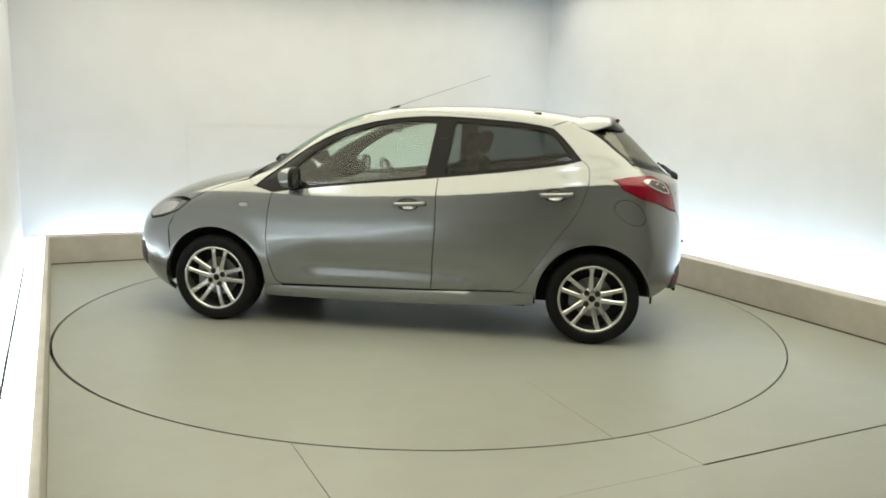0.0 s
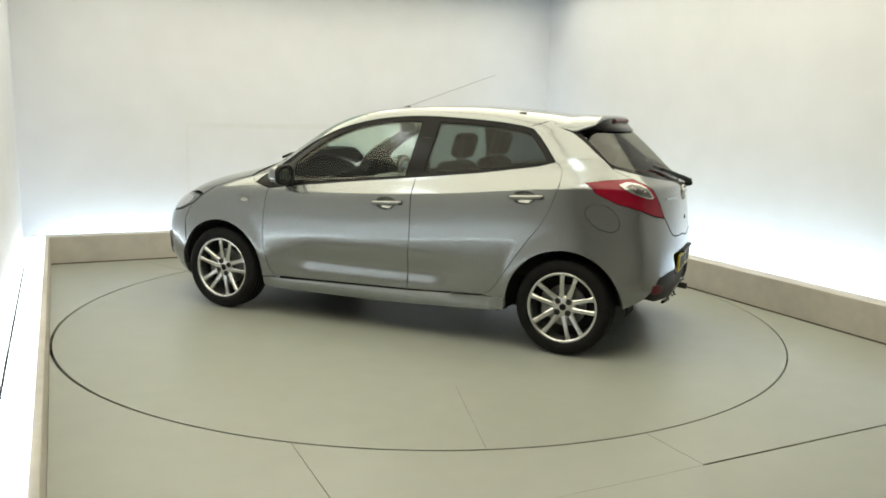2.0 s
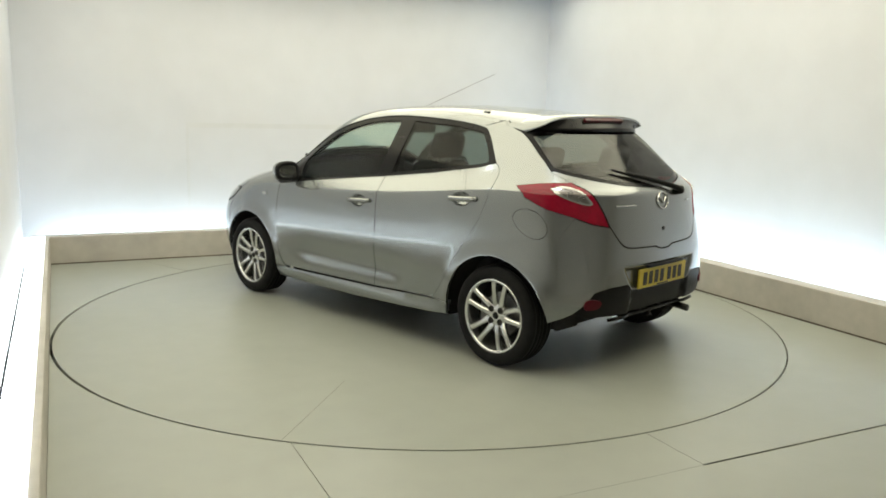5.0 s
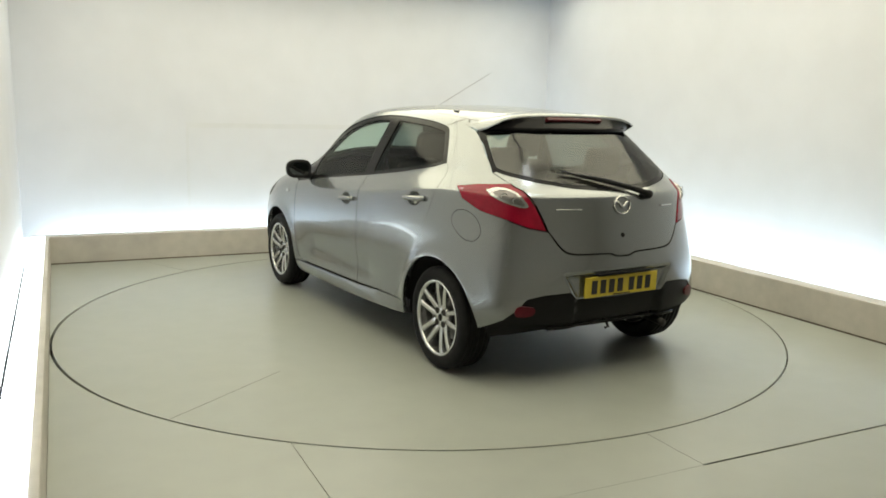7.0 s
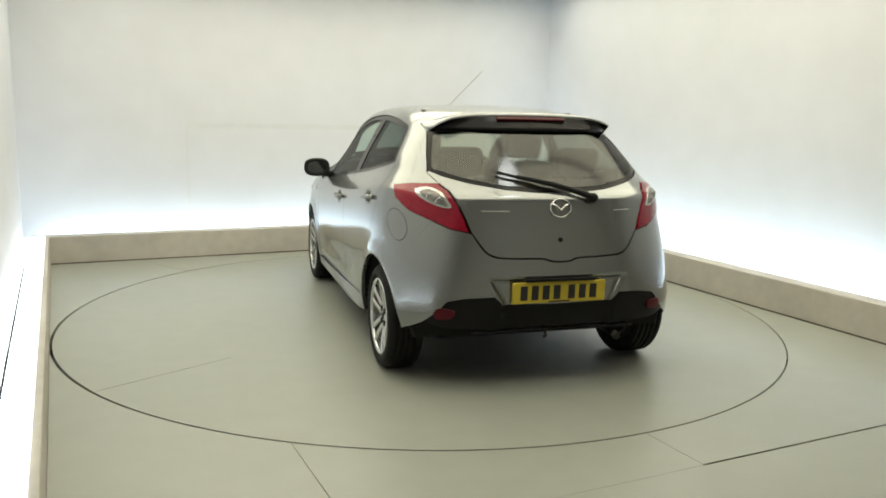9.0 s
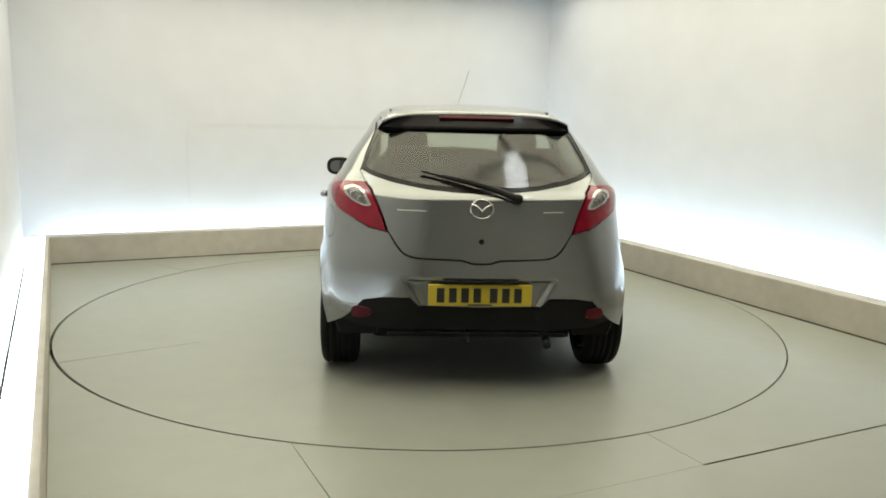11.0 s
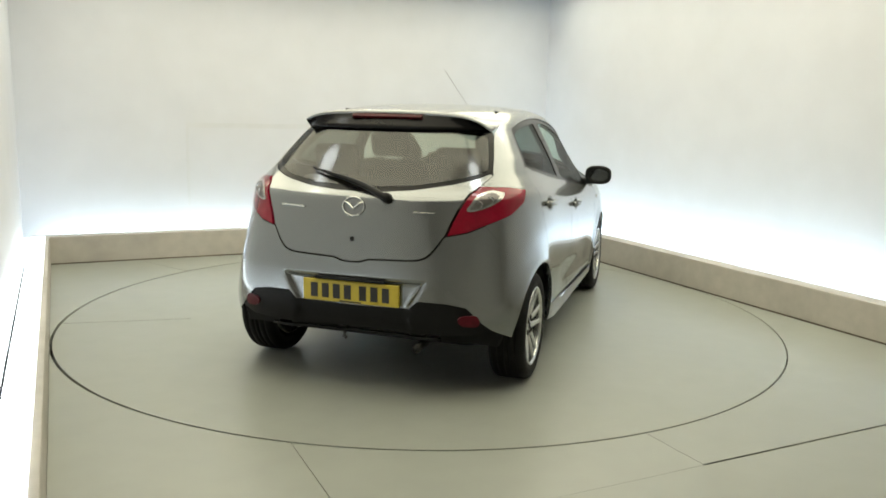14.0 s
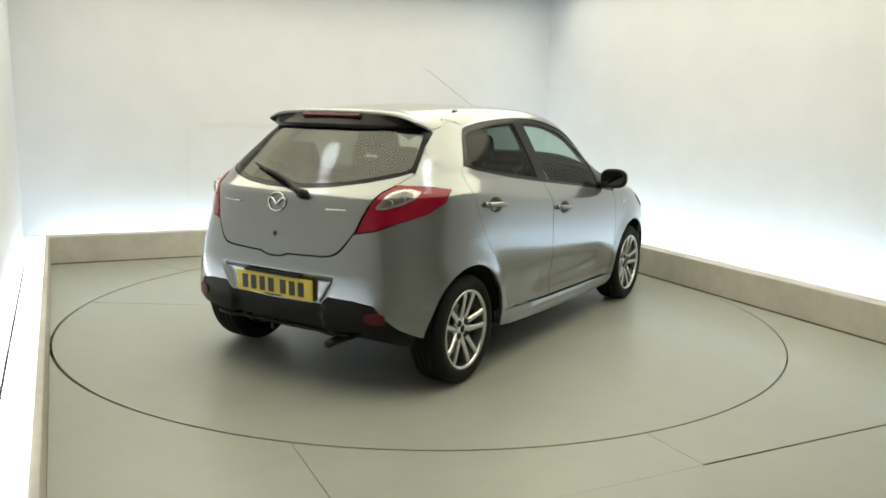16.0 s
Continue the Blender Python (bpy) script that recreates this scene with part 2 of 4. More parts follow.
    # soft boxes and lamps on the ceiling
    def softbox(x, y, w, d):
        ob = mesh_object("ceiling_light", box(bmesh.new(), x - w / 2, x + w / 2, y - d / 2, y + d / 2, CEIL - 0.12, CEIL, 0.01), BLACK)
        ob.matrix_basis = ROOM.copy()
        tagged(ob, "large warm soft box on the ceiling", "ceiling light", group="ceiling lights")
        part("diffuser", box(bmesh.new(), x - w / 2 + 0.012, x + w / 2 - 0.012, y - d / 2 + 0.012, y + d / 2 - 0.012, CEIL - 0.13, CEIL - 0.121), SOFT, ob)
    for cx in (-1.25, 1.45):
        for cy, depth in ((1.55, 2.13), (-0.60, 2.13), (-2.45, 1.53)):
            softbox(cx, cy, 2.66, depth)
    for cx, cy in ((-1.72, -0.33), (1.75, -0.33), (0.10, -1.76), (0.10, 1.75)):
        m = Matrix.Translation((cx, cy, CEIL - 0.13))
        ob = mesh_object("flood_lamp", lathe(bmesh.new(), [(0.08, 0.0), (0.13, -0.03), (0.165, -0.10), (0.17, -0.12), (0.155, -0.115)], 32, m=m), BLACK, True)
        ob.matrix_basis = ROOM.copy()
        tagged(ob, "round flood lamp under the ceiling soft boxes", "lamp", group="flood lamps")
        part("stem", tube(bmesh.new(), [(cx, cy, CEIL - 0.135), (cx, cy, CEIL + 0.02)], 0.03, 12), BLACK, ob)
        part("lamp_glass", lathe(bmesh.new(), [(0.0, -0.105), (0.152, -0.105), (0.155, -0.112), (0.0, -0.114)], 32, m=m), SPOT, ob)
    # glowing strips added over kerb and trough to whiten them and the wall
    for x0, x1 in ((-KERB - 0.150, -KERB - 0.034), (WALL_L + 0.003, -KERB - 0.163)):
        ob = mesh_object("glow_strip", box(bmesh.new(), x0, x1, -3.0, FAR_KERB - 0.01, KERB_H, KERB_H + 0.006, 0.002), KERB_GLOW)
        ob.matrix_basis = ROOM.copy()
        tagged(ob, "white glowing strip added along the kerb", "light cover", group="light covers")


build_room()


def build_turntable():
    table = tagged(new("turntable"), "round beige painted turntable set flush in the floor", "turntable")
    part("deck", prism(bmesh.new(), arc(0, 359, TABLE_R, 180)[:-1], -0.045, -0.001), TABLE, table)
    # a thin radial joint in the deck
    a, b = [Vector((r * math.cos(radians(q)), r * math.sin(radians(q)))) for q, r in ((121.0, 1.62), (121.4, 2.42))]
    n = Vector((-(b - a).y, (b - a).x)).normalized() * 0.0016
    part("joint", prism(bmesh.new(), [a - n, b - n, b + n, a + n], -0.004, 0.0002), SEAM, table)
    return table


turntable = build_turntable()


# ---- the car's skin: plan curves stacked by height ----
from mathutils.geometry import delaunay_2d_cdt


def smooth_curve(points):
    """A monotone cubic through points, as a quick table."""
    x, y = np.array([q[0] for q in points], float), np.array([q[1] for q in points], float)
    h, d = np.diff(x), np.diff(y) / np.diff(x)
    m = np.concatenate([[d[0]], np.where(d[1:] * d[:-1] > 0, 2 * d[1:] * d[:-1] / (d[1:] + d[:-1] + 1e-12), 0), [d[-1]]])
    g = np.linspace(x[0], x[-1], 1500)
    i = np.clip(np.searchsorted(x, g) - 1, 0, len(h) - 1)
    t = (g - x[i]) / h[i]
    v = (2 * t**3 - 3 * t**2 + 1) * y[i] + (t**3 - 2 * t**2 + t) * h[i] * m[i] + (3 * t**2 - 2 * t**3) * y[i + 1] + (t**3 - t**2) * h[i] * m[i + 1]
    return lambda q: np.interp(q, g, v)


WIDTH = smooth_curve([(0.14, 0.745), (0.18, 0.778), (0.22, 0.804), (0.30, 0.825), (0.40, 0.836), (0.52, 0.842), (0.62, 0.844), (0.70, 0.844),
                      (0.80, 0.8405), (0.85, 0.8365), (0.889, 0.8305), (0.896, 0.8280), (0.92, 0.8125), (0.94, 0.7985), (1.0, 0.757), (1.1, 0.712), (1.2, 0.666), (1.3, 0.616), (1.36, 0.584), (1.40, 0.555),
                      (1.43, 0.512), (1.45, 0.450), (1.463, 0.35), (1.471, 0.13), (1.4725, 0.004)])
NOSE = smooth_curve([(0.14, 3.05), (0.25, 3.165), (0.40, 3.247), (0.49, 3.247), (0.60, 3.224), (0.72, 3.138), (0.80, 3.025), (0.86, 2.915), (0.92, 2.745), (0.97, 2.53), (1.0, 2.40),
                     (1.03, 2.31), (1.07, 2.235), (1.20, 2.035), (1.30, 1.865), (1.39, 1.655), (1.43, 1.505), (1.455, 1.28), (1.466, 1.07), (1.4725, 0.80)])
TAIL = smooth_curve([(0.14, -0.47), (0.22, -0.53), (0.33, -0.577), (0.42, -0.592), (0.52, -0.591), (0.60, -0.590), (0.66, -0.584), (0.72, -0.577), (0.80, -0.567),
                     (0.95, -0.548), (0.992, -0.540), (1.0, -0.536), (1.04, -0.481), (1.12, -0.396), (1.20, -0.314), (1.30, -0.207), (1.36, -0.125), (1.395, -0.01), (1.42, 0.13), (1.45, 0.40),
                     (1.465, 0.62), (1.4725, 0.78)])
MIDDLE = smooth_curve([(0.0, 1.2), (1.30, 1.2), (1.38, 1.12), (1.44, 0.98), (1.4725, 0.79)])
TAIL_N = smooth_curve([(0.0, 13.0), (0.28, 13.0), (0.45, 12.0), (0.62, 10.0), (0.75, 8.4), (0.88, 6.9), (1.0, 6.5), (1.2, 6.7), (1.3, 7.3), (1.42, 5.0), (1.4725, 2.2)])
NOSE_N = smooth_curve([(0.0, 10.5), (0.75, 10.5), (0.95, 8.0), (1.1, 7.0), (1.35, 7.0), (1.42, 5.0), (1.4725, 2.2)])
RISE = smooth_curve([(-0.7, 0.150), (-0.2, 0.128), (0.0, 0.112), (1.0, 0.012), (1.8, -0.025), (2.2, -0.025), (2.6, -0.035), (3.3, -0.06)])
RISE_W = smooth_curve([(0.0, 0.0), (0.45, 0.0), (0.85, 1.0), (1.12, 1.0), (1.35, 0.0), (1.5, 0.0)])
PLAN_M = 2.6
AXLES, HUB_Z, ARCH = (0.0, 2.49), 0.287, 0.352


def ends(x, z):
    mid, front = MIDDLE(z), x > MIDDLE(z)
    return mid, (NOSE(z) - mid if front else mid - TAIL(z)), (NOSE_N(z) if front else TAIL_N(z))


def broad(x, z):
    return WIDTH(z - RISE(x) * RISE_W(z))


def flare(x, z):
    """The wheel arches stand out a little."""
    out = 0.0
    for ax in AXLES:
        r = math.hypot(x - ax, z - HUB_Z)
        fade = min(1.0, max(0.0, (x + 0.52) / 0.18)) if ax == 0.0 else 1.0
        out += 0.014 * fade * fade * math.exp(-((r - ARCH) / 0.055) ** 2)
    return out


def on_side(x, z):
    mid, a, n = ends(x, z)
    s = min(abs(x - mid) / a, 0.9999)
    lo, hi = min(1.0, max(0.0, (x - 0.50) / 0.35)), min(1.0, max(0.0, (2.06 - x) / 0.30))
    scoop = 0.017 * (lo * hi) ** 2 * math.exp(-((z - 0.42) / 0.075) ** 2)   # the hollow low on the doors
    return Vector((x, broad(x, z) * (1 - s**n) ** (1 / PLAN_M) + flare(x, z) - scoop, z))


def on_skirt(x, z):
    """The side skirt swells out under the doors."""
    q = on_side(x, z)
    fade = min(1.0, max(0.0, (x - 0.36) / 0.10), max(0.0, (2.14 - x) / 0.10))
    q.y += 0.032 * fade * max(0.0, 1 - abs((z - 0.215) / 0.085) ** 2.0)
    return q


def wrap_table(end):
    phi = np.linspace(0, math.pi / 2, 900)
    n = 8.0 if end < 0 else 5.0
    a = 1.768 if end < 0 else 2.0
    x, y = -a * np.cos(phi) ** (2 / n), 0.84 * np.sin(phi) ** (2 / PLAN_M)
    return phi, np.concatenate([[0], np.cumsum(np.hypot(np.diff(x), np.diff(y)))])


TABLES = {-1: wrap_table(-1), 1: wrap_table(1)}


def wrapper(end):
    phis, lengths = TABLES[end]

    def place(q, z):
        phi = float(np.interp(abs(q), lengths, phis))
        mid = MIDDLE(z)
        a, n = (mid - TAIL(z), TAIL_N(z)) if end < 0 else (NOSE(z) - mid, NOSE_N(z))
        x = mid + end * a * max(math.cos(phi), 1e-9) ** (2 / n)
        y = broad(x, z) * math.sin(phi) ** (2 / PLAN_M) + flare(x, z) * min(1.0, max(0.0, (phi - 0.8) / 0.4))
        if end < 0:   # the number plate's recess
            e = lambda v, lo, hi, w: 1 / (1 + math.exp(-(v - lo) / w)) / (1 + math.exp((v - hi) / w))
            half = 0.30 + 0.6 * max(0.0, z - 0.47)
            x += 0.026 * e(y, -1.0, half, 0.006) * e(z, 0.30, 0.592, 0.004)
        return Vector((x, math.copysign(y, q) if q else 0.0, z))

    def at(kind, v, z):
        mid = MIDDLE(z)
        a, n = (mid - TAIL(z), TAIL_N(z)) if end < 0 else (NOSE(z) - mid, NOSE_N(z))
        if kind == "x":
            phi = math.acos(min(1.0, max(0.0, end * (v - mid) / a)) ** (n / 2))
        else:
            x = mid + end * a * 0.95
            for _ in range(4):
                phi = math.asin(min(1.0, abs(v) / broad(x, z)) ** (PLAN_M / 2))
                x = mid + end * a * max(math.cos(phi), 1e-9) ** (2 / n)
        return (float(np.interp(phi, phis, lengths)), z)

    return place, at


ON_TAIL, TAIL_AT = wrapper(-1)
ON_NOSE, NOSE_AT = wrapper(1)


def on_top(x, y):
    lo, hi = 0.70, 1.4724
    if on_outside(x, y, lo):
        return Vector((x, y, lo))
    for _ in range(26):
        z = (lo + hi) / 2
        lo, hi = (lo, z) if on_outside(x, y, z) else (z, hi)
    return Vector((x, y, lo))


def on_outside(x, y, z):
    mid, a, n = ends(x, z)
    s = abs(x - mid) / a
    return s >= 1 or abs(y) > broad(x, z) * (1 - s**n) ** (1 / PLAN_M)


def spline(points, per=6):
    """Round a run of corner points softly."""
    p = [Vector(q) for q in points]
    out = []
    for i in range(len(p) - 1):
        a, b, c, d = p[max(i - 1, 0)], p[i], p[i + 1], p[min(i + 2, len(p) - 1)]
        for k in range(per):
            t = k / per
            out.append(tuple(0.5 * ((2 * b) + (c - a) * t + (2 * a - 5 * b + 4 * c - d) * t * t + (3 * b - a - 3 * c + d) * t**3)))
    return out + [tuple(p[-1])]


def arch_arc(axle, a0, a1, n=26):
    return [(AXLES[axle] + ARCH * math.cos(radians(a0 + (a1 - a0) * i / n)), HUB_Z + ARCH * math.sin(radians(a0 + (a1 - a0) * i / n))) for i in range(n + 1)]


def dense(outline, step):
    out = []
    for a, b in zip(outline, outline[1:] + outline[:1]):
        a, b = Vector(a), Vector(b)
        k = max(1, int((b - a).length / step + 0.5))
        if (b - a).length > 1e-5:
            out += [a.lerp(b, i / k) for i in range(k)]
    return out


def shrink(outline, d):
    area = sum(a.x * b.y - b.x * a.y for a, b in zip(outline, outline[1:] + outline[:1]))
    if area < 0:
        outline = outline[::-1]
    out, n = [], len(outline)
    for i in range(n):
        e, f = outline[i] - outline[i - 1], outline[(i + 1) % n] - outline[i]
        nv = Vector((-e.y, e.x)).normalized() + Vector((-f.y, f.x)).normalized()
        out.append(outline[i] + (nv.normalized() * d if nv.length > 1e-6 else Vector((0, 0))))
    return out


def inside(pts, poly):
    px, py = pts[:, 0], pts[:, 1]
    res = np.zeros(len(pts), bool)
    for a, b in zip(poly, poly[1:] + poly[:1]):
        if a.y != b.y:
            res ^= ((a.y > py) != (b.y > py)) & (px < (b.x - a.x) * (py - a.y) / (b.y - a.y) + a.x)
    return res


def off_edge(pts, poly):
    best = np.full(len(pts), 9.0)
    for a, b in zip(poly, poly[1:] + poly[:1]):
        d = b - a
        t = np.clip(((pts[:, 0] - a.x) * d.x + (pts[:, 1] - a.y) * d.y) / max(d.length_squared, 1e-12), 0, 1)
        best = np.minimum(best, np.hypot(pts[:, 0] - a.x - t * d.x, pts[:, 1] - a.y - t * d.y))
    return best


def panel(name, outline, place, mat, parent, label="", side=1, step=0.035, gap=0.002, depth=0.02, sunk=0.0, holes=()):
    """A sheet cut to an outline on the car's skin, with its edges folded inwards."""
    outer = shrink(dense(list(outline), step), gap)
    loops = [outer] + [shrink(dense(list(h), step), -gap) for h in holes]
    xs, ys = [q.x for q in outer], [q.y for q in outer]
    gx, gy = np.meshgrid(np.arange(min(xs), max(xs), step), np.arange(min(ys), max(ys), step))
    gx[1::2] += step / 2
    pts = np.stack([gx.ravel(), gy.ravel()], 1)
    keep = inside(pts, outer)
    for lp in loops:
        keep &= off_edge(pts, lp) > step * 0.45
    for lp in loops[1:]:
        keep &= ~inside(pts, lp)
    verts, edges = [], []
    for lp in loops:
        k = len(verts)
        verts += lp
        edges += [(k + i, k + (i + 1) % len(lp)) for i in range(len(lp))]
    verts += [Vector(q) for q in pts[keep]]
    v2, _, tris, *_ = delaunay_2d_cdt(verts, edges, [], 0, 1e-7)
    mids = np.array([[sum(v2[i].x for i in t) / 3, sum(v2[i].y for i in t) / 3] for t in tris])
    keep = inside(mids, outer)
    for lp in loops[1:]:
        keep &= ~inside(mids, lp)
    tris = [t for t, k in zip(tris, keep) if k]
    e = 0.002
    co, no = [], []
    for v in v2:
        c = place(v.x, v.y)
        n = (place(v.x + e, v.y) - place(v.x - e, v.y)).cross(place(v.x, v.y + e) - place(v.x, v.y - e)).normalized()
        outward = c - Vector((1.2, 0, 0.6))
        outward.x *= 0.35
        if n.dot(outward) < 0:
            n.negate()
        co.append(c - n * sunk), no.append(n)
    tris = [tuple(t) for t in tris if len(t) == 3]
    # turn every triangle outwards
    tris = [t if (co[t[1]] - co[t[0]]).cross(co[t[2]] - co[t[0]]).dot(no[t[0]]) > 0 else t[::-1] for t in tris]
    count = {}
    for t in tris:
        for a, b in zip(t, t[1:] + t[:1]):
            count[(a, b)] = 1
    rim = [(a, b) for a, b in count if (b, a) not in count]
    faces, loop_normals = list(tris), [no[i] for t in tris for i in t]
    for a, b in rim if depth else ():
        k = len(co)
        co += [co[a], co[b], co[b] - no[b] * depth, co[a] - no[a] * depth]
        f = (co[b] - co[a]).cross(no[a]).normalized()
        faces.append((k + 1, k, k + 3, k + 2))
        loop_normals += [f] * 4
    s = Vector((1, side, 1))
    me = bpy.data.meshes.new(name)
    if side < 0:
        co, faces = [c * s for c in co], [f[::-1] for f in faces]
        out, k = [], 0
        for f in faces:
            out += [(n * s) for n in loop_normals[k:k + len(f)][::-1]]
            k += len(f)
        loop_normals = out
    me.from_pydata([tuple(c) for c in co], [], faces)
    me.polygons.foreach_set("use_smooth", [True] * len(me.polygons))
    me.normals_split_custom_set([tuple(n) for n in loop_normals])
    me.materials.append(mat)
    ob = new(name, me)
    ob.parent = parent
    if label:
        tagged(ob, label)
    return ob


def mirrored(half):
    """A whole outline from its half, which runs from the middle outwards and back to the middle."""
    return list(half) + [(-q[0], q[1]) for q in half[::-1] if abs(q[0]) > 1e-6]


def spline_3d(points, per=4):
    return [Vector(q) for q in spline(points, per)]


car = tagged(new("car"), "silver five-door hatchback with alloy wheels on the turntable", "car")

BELT = [(2.085, 0.884), (1.898, 0.910), (1.498, 0.957), (1.0, 1.010), (0.56, 1.062), (0.205, 1.116), (0.103, 1.144)]
DAYLIGHT_TOP = spline([(0.103, 1.144), (0.175, 1.225), (0.255, 1.305), (0.325, 1.343), (0.572, 1.375), (0.97, 1.395), (1.228, 1.386), (1.452, 1.352), (1.68, 1.284), (1.912, 1.165), (2.123, 1.005), (2.215, 0.918)], 4)
DOOR_FRONT = spline([(2.018, 0.277), (2.07, 0.315), (2.110, 0.44), (2.125, 0.56), (2.111, 0.733), (2.085, 0.884)], 4)
DOOR_MID = [(1.0, 1.010), (0.999, 0.709), (1.013, 0.49), (1.02, 0.297)]
DOOR_REAR = spline([(0.103, 1.144), (0.060, 1.10), (0.058, 0.996), (0.121, 0.82), (0.25, 0.638), (0.349, 0.49), (0.44, 0.36), (0.501, 0.318)], 4)
RAIL_TOP = spline([(0.20, 1.387), (0.30, 1.403), (0.60, 1.416), (1.0, 1.421), (1.30, 1.408), (1.50, 1.378), (1.75, 1.285), (1.985, 1.155), (2.17, 1.02), (2.27, 0.955)], 4)
LAMP = [TAIL_AT(*q) for q in (("x", -0.085, 1.035), ("x", -0.20, 1.052), ("x", -0.33, 1.060), ("y", 0.585, 1.055), ("y", 0.555, 1.025), ("y", 0.52, 0.955), ("y", 0.492, 0.89), ("y", 0.472, 0.825),
                              ("y", 0.56, 0.842), ("x", -0.40, 0.875), ("x", -0.27, 0.918), ("x", -0.155, 0.975))]


def build_skin():
    for s in (1, -1):
        for name, outline, (hx, hz) in (("front_door", BELT[:3] + DOOR_MID + DOOR_FRONT, (1.165, 0.845)), ("rear_door", BELT[3:] + DOOR_REAR + DOOR_MID[::-1], (0.245, 0.937))):
            cup = [(hx + 0.072 * math.cos(radians(a)) + 0.012, hz + 0.039 * math.sin(radians(a)) - 0.004) for a in range(0, 360, 18)]
            door = panel(name, outline, on_side, PAINT, car, side=s, holes=(cup,), step=0.012, gap=0.0027)

            def dented(x, z, hx=hx, hz=hz):
                r = min(1.0, ((x - hx - 0.012) / 0.072) ** 2 + ((z - hz + 0.004) / 0.039) ** 2)
                return on_side(x, z) - Vector((0, 0.019 * (1 - r), 0))
            panel("handle_cup", cup, dented, PAINT, door, side=s, step=0.012, gap=0.0, depth=0.0)
            run = [(-0.098, 0.004), (-0.088, 0.018), (-0.06, 0.026), (0.0, 0.029), (0.06, 0.026), (0.088, 0.018), (0.098, 0.004)]
            pts = [on_side(hx + u, hz - 0.05 * u) + Vector((0, w, 0)) for u, w in run]
            bm = tube(bmesh.new(), [(q.x, q.y * s, q.z) for q in spline_3d(pts, 4)], 0.0145, 10)
            part("door_handle", bm, PAINT, door, "silver pull handle", smooth=True)
        panel("sill", [(0.365, 0.235), (0.36, 0.31), (0.49, 0.312), (1.02, 0.291), (2.018, 0.271), (2.135, 0.262), (2.14, 0.19), (1.25, 0.192)], on_skirt, SILL, car,
              "silver side skirt under the doors", side=s, depth=0.05)
        fender = DOOR_FRONT + [(2.215, 0.918), (2.27, 0.955), (2.40, 0.925), (2.55, 0.868), (2.66, 0.808), (2.76, 0.735), (2.825, 0.62)] + arch_arc(1, 27, 183) + [(2.137, 0.262), (2.03, 0.270)]
        panel("front_wing", fender, on_side, PAINT, car, side=s, step=0.018)
        ring = [(2.275 + 0.032 * math.cos(radians(a)), 0.795 + 0.0125 * math.sin(radians(a))) for a in range(0, 360, 20)]
        panel("side_repeater", ring, on_side, CLEAR_LENS, car, "small clear side repeater lamp", side=s, step=0.012, gap=0.0, sunk=-0.005, depth=0.008)
        panel("roof_rail", DAYLIGHT_TOP[12:] + [(2.27, 0.955)] + RAIL_TOP[::-1] + [DAYLIGHT_TOP[12]], on_side, PAINT, car, side=s, gap=0.0, step=0.02)
        front_glass = spline([(1.90, 0.935), (1.5, 0.975), (1.085, 1.022)], 3) + spline([(1.045, 1.360), (1.228, 1.356), (1.44, 1.322), (1.66, 1.248), (1.86, 1.130), (1.94, 1.055)], 3)
        rear_glass = spline([(0.955, 1.040), (0.56, 1.088), (0.25, 1.132), (0.165, 1.150)], 3) + spline([(0.20, 1.20), (0.285, 1.288), (0.345, 1.315), (0.572, 1.343), (0.915, 1.362)], 3)
        panel("window_frame", BELT[::-1] + [(2.215, 0.918)] + DAYLIGHT_TOP[::-1], on_side, TRIM, car, "gloss black window surround and door pillar", side=s, sunk=0.006, holes=(front_glass, rear_glass), depth=0.03)
        panel("front_side_window", front_glass, on_side, GLASS, car, "green tinted window glass", side=s, sunk=0.010, gap=-0.004, depth=0.0)
        panel("rear_side_window", rear_glass, on_side, DARK_GLASS, car, "dark tinted window glass", side=s, sunk=0.010, gap=-0.004, depth=0.0)
        # rear quarter with the pillar behind the rear door
        X = lambda pts: [TAIL_AT("x", *q) for q in pts]
        pillar = X([q for q in DAYLIGHT_TOP[:13]]) + X([RAIL_TOP[0]])
        seam = [TAIL_AT("y", *q) for q in ((0.550, 1.352), (0.549, 1.318), (0.577, 1.24), (0.603, 1.16), (0.620, 1.108), (0.590, 1.064))]
        quarter = X(DOOR_REAR[::-1]) + pillar[1:] + seam + [LAMP[2], LAMP[1], LAMP[0], LAMP[11], LAMP[10], LAMP[9]] + X([(-0.33, 0.70), (-0.300, 0.56)]) + \
            X(arch_arc(0, 143, 0)) + X([(0.36, 0.235), (0.36, 0.31), (0.49, 0.314)])
        fc = TAIL_AT("x", -0.205, 0.836)
        cap = [(fc[0] + 0.088 * math.cos(radians(a)), fc[1] + 0.080 * math.sin(radians(a))) for a in range(0, 360, 12)]
        body = panel("rear_quarter", quarter, ON_TAIL, PAINT, car, side=s, holes=(cap,) if s > 0 else (), gap=0.0, step=0.013)
        if s > 0:
            panel("fuel_flap", cap, ON_TAIL, PAINT, body, "round silver fuel flap", gap=0.0032)
        lamp = panel("tail_lamp", LAMP, ON_TAIL, RED_LENS, car, "red tail lamp with a clear inner bowl", side=s, step=0.02, gap=0.003, depth=0.03, sunk=-0.004)
        lens = spline([TAIL_AT("y", *q) for q in ((0.692, 1.024), (0.640, 1.037), (0.592, 1.021), (0.560, 0.978), (0.547, 0.948), (0.578, 0.941), (0.640, 0.962), (0.690, 0.998), (0.692, 1.024))], 4)
        panel("reverse_lamp", lens[:-1], ON_TAIL, CLEAR_LENS, lamp, "clear bowl of the tail lamp", side=s, step=0.015, sunk=-0.009, depth=0.012)
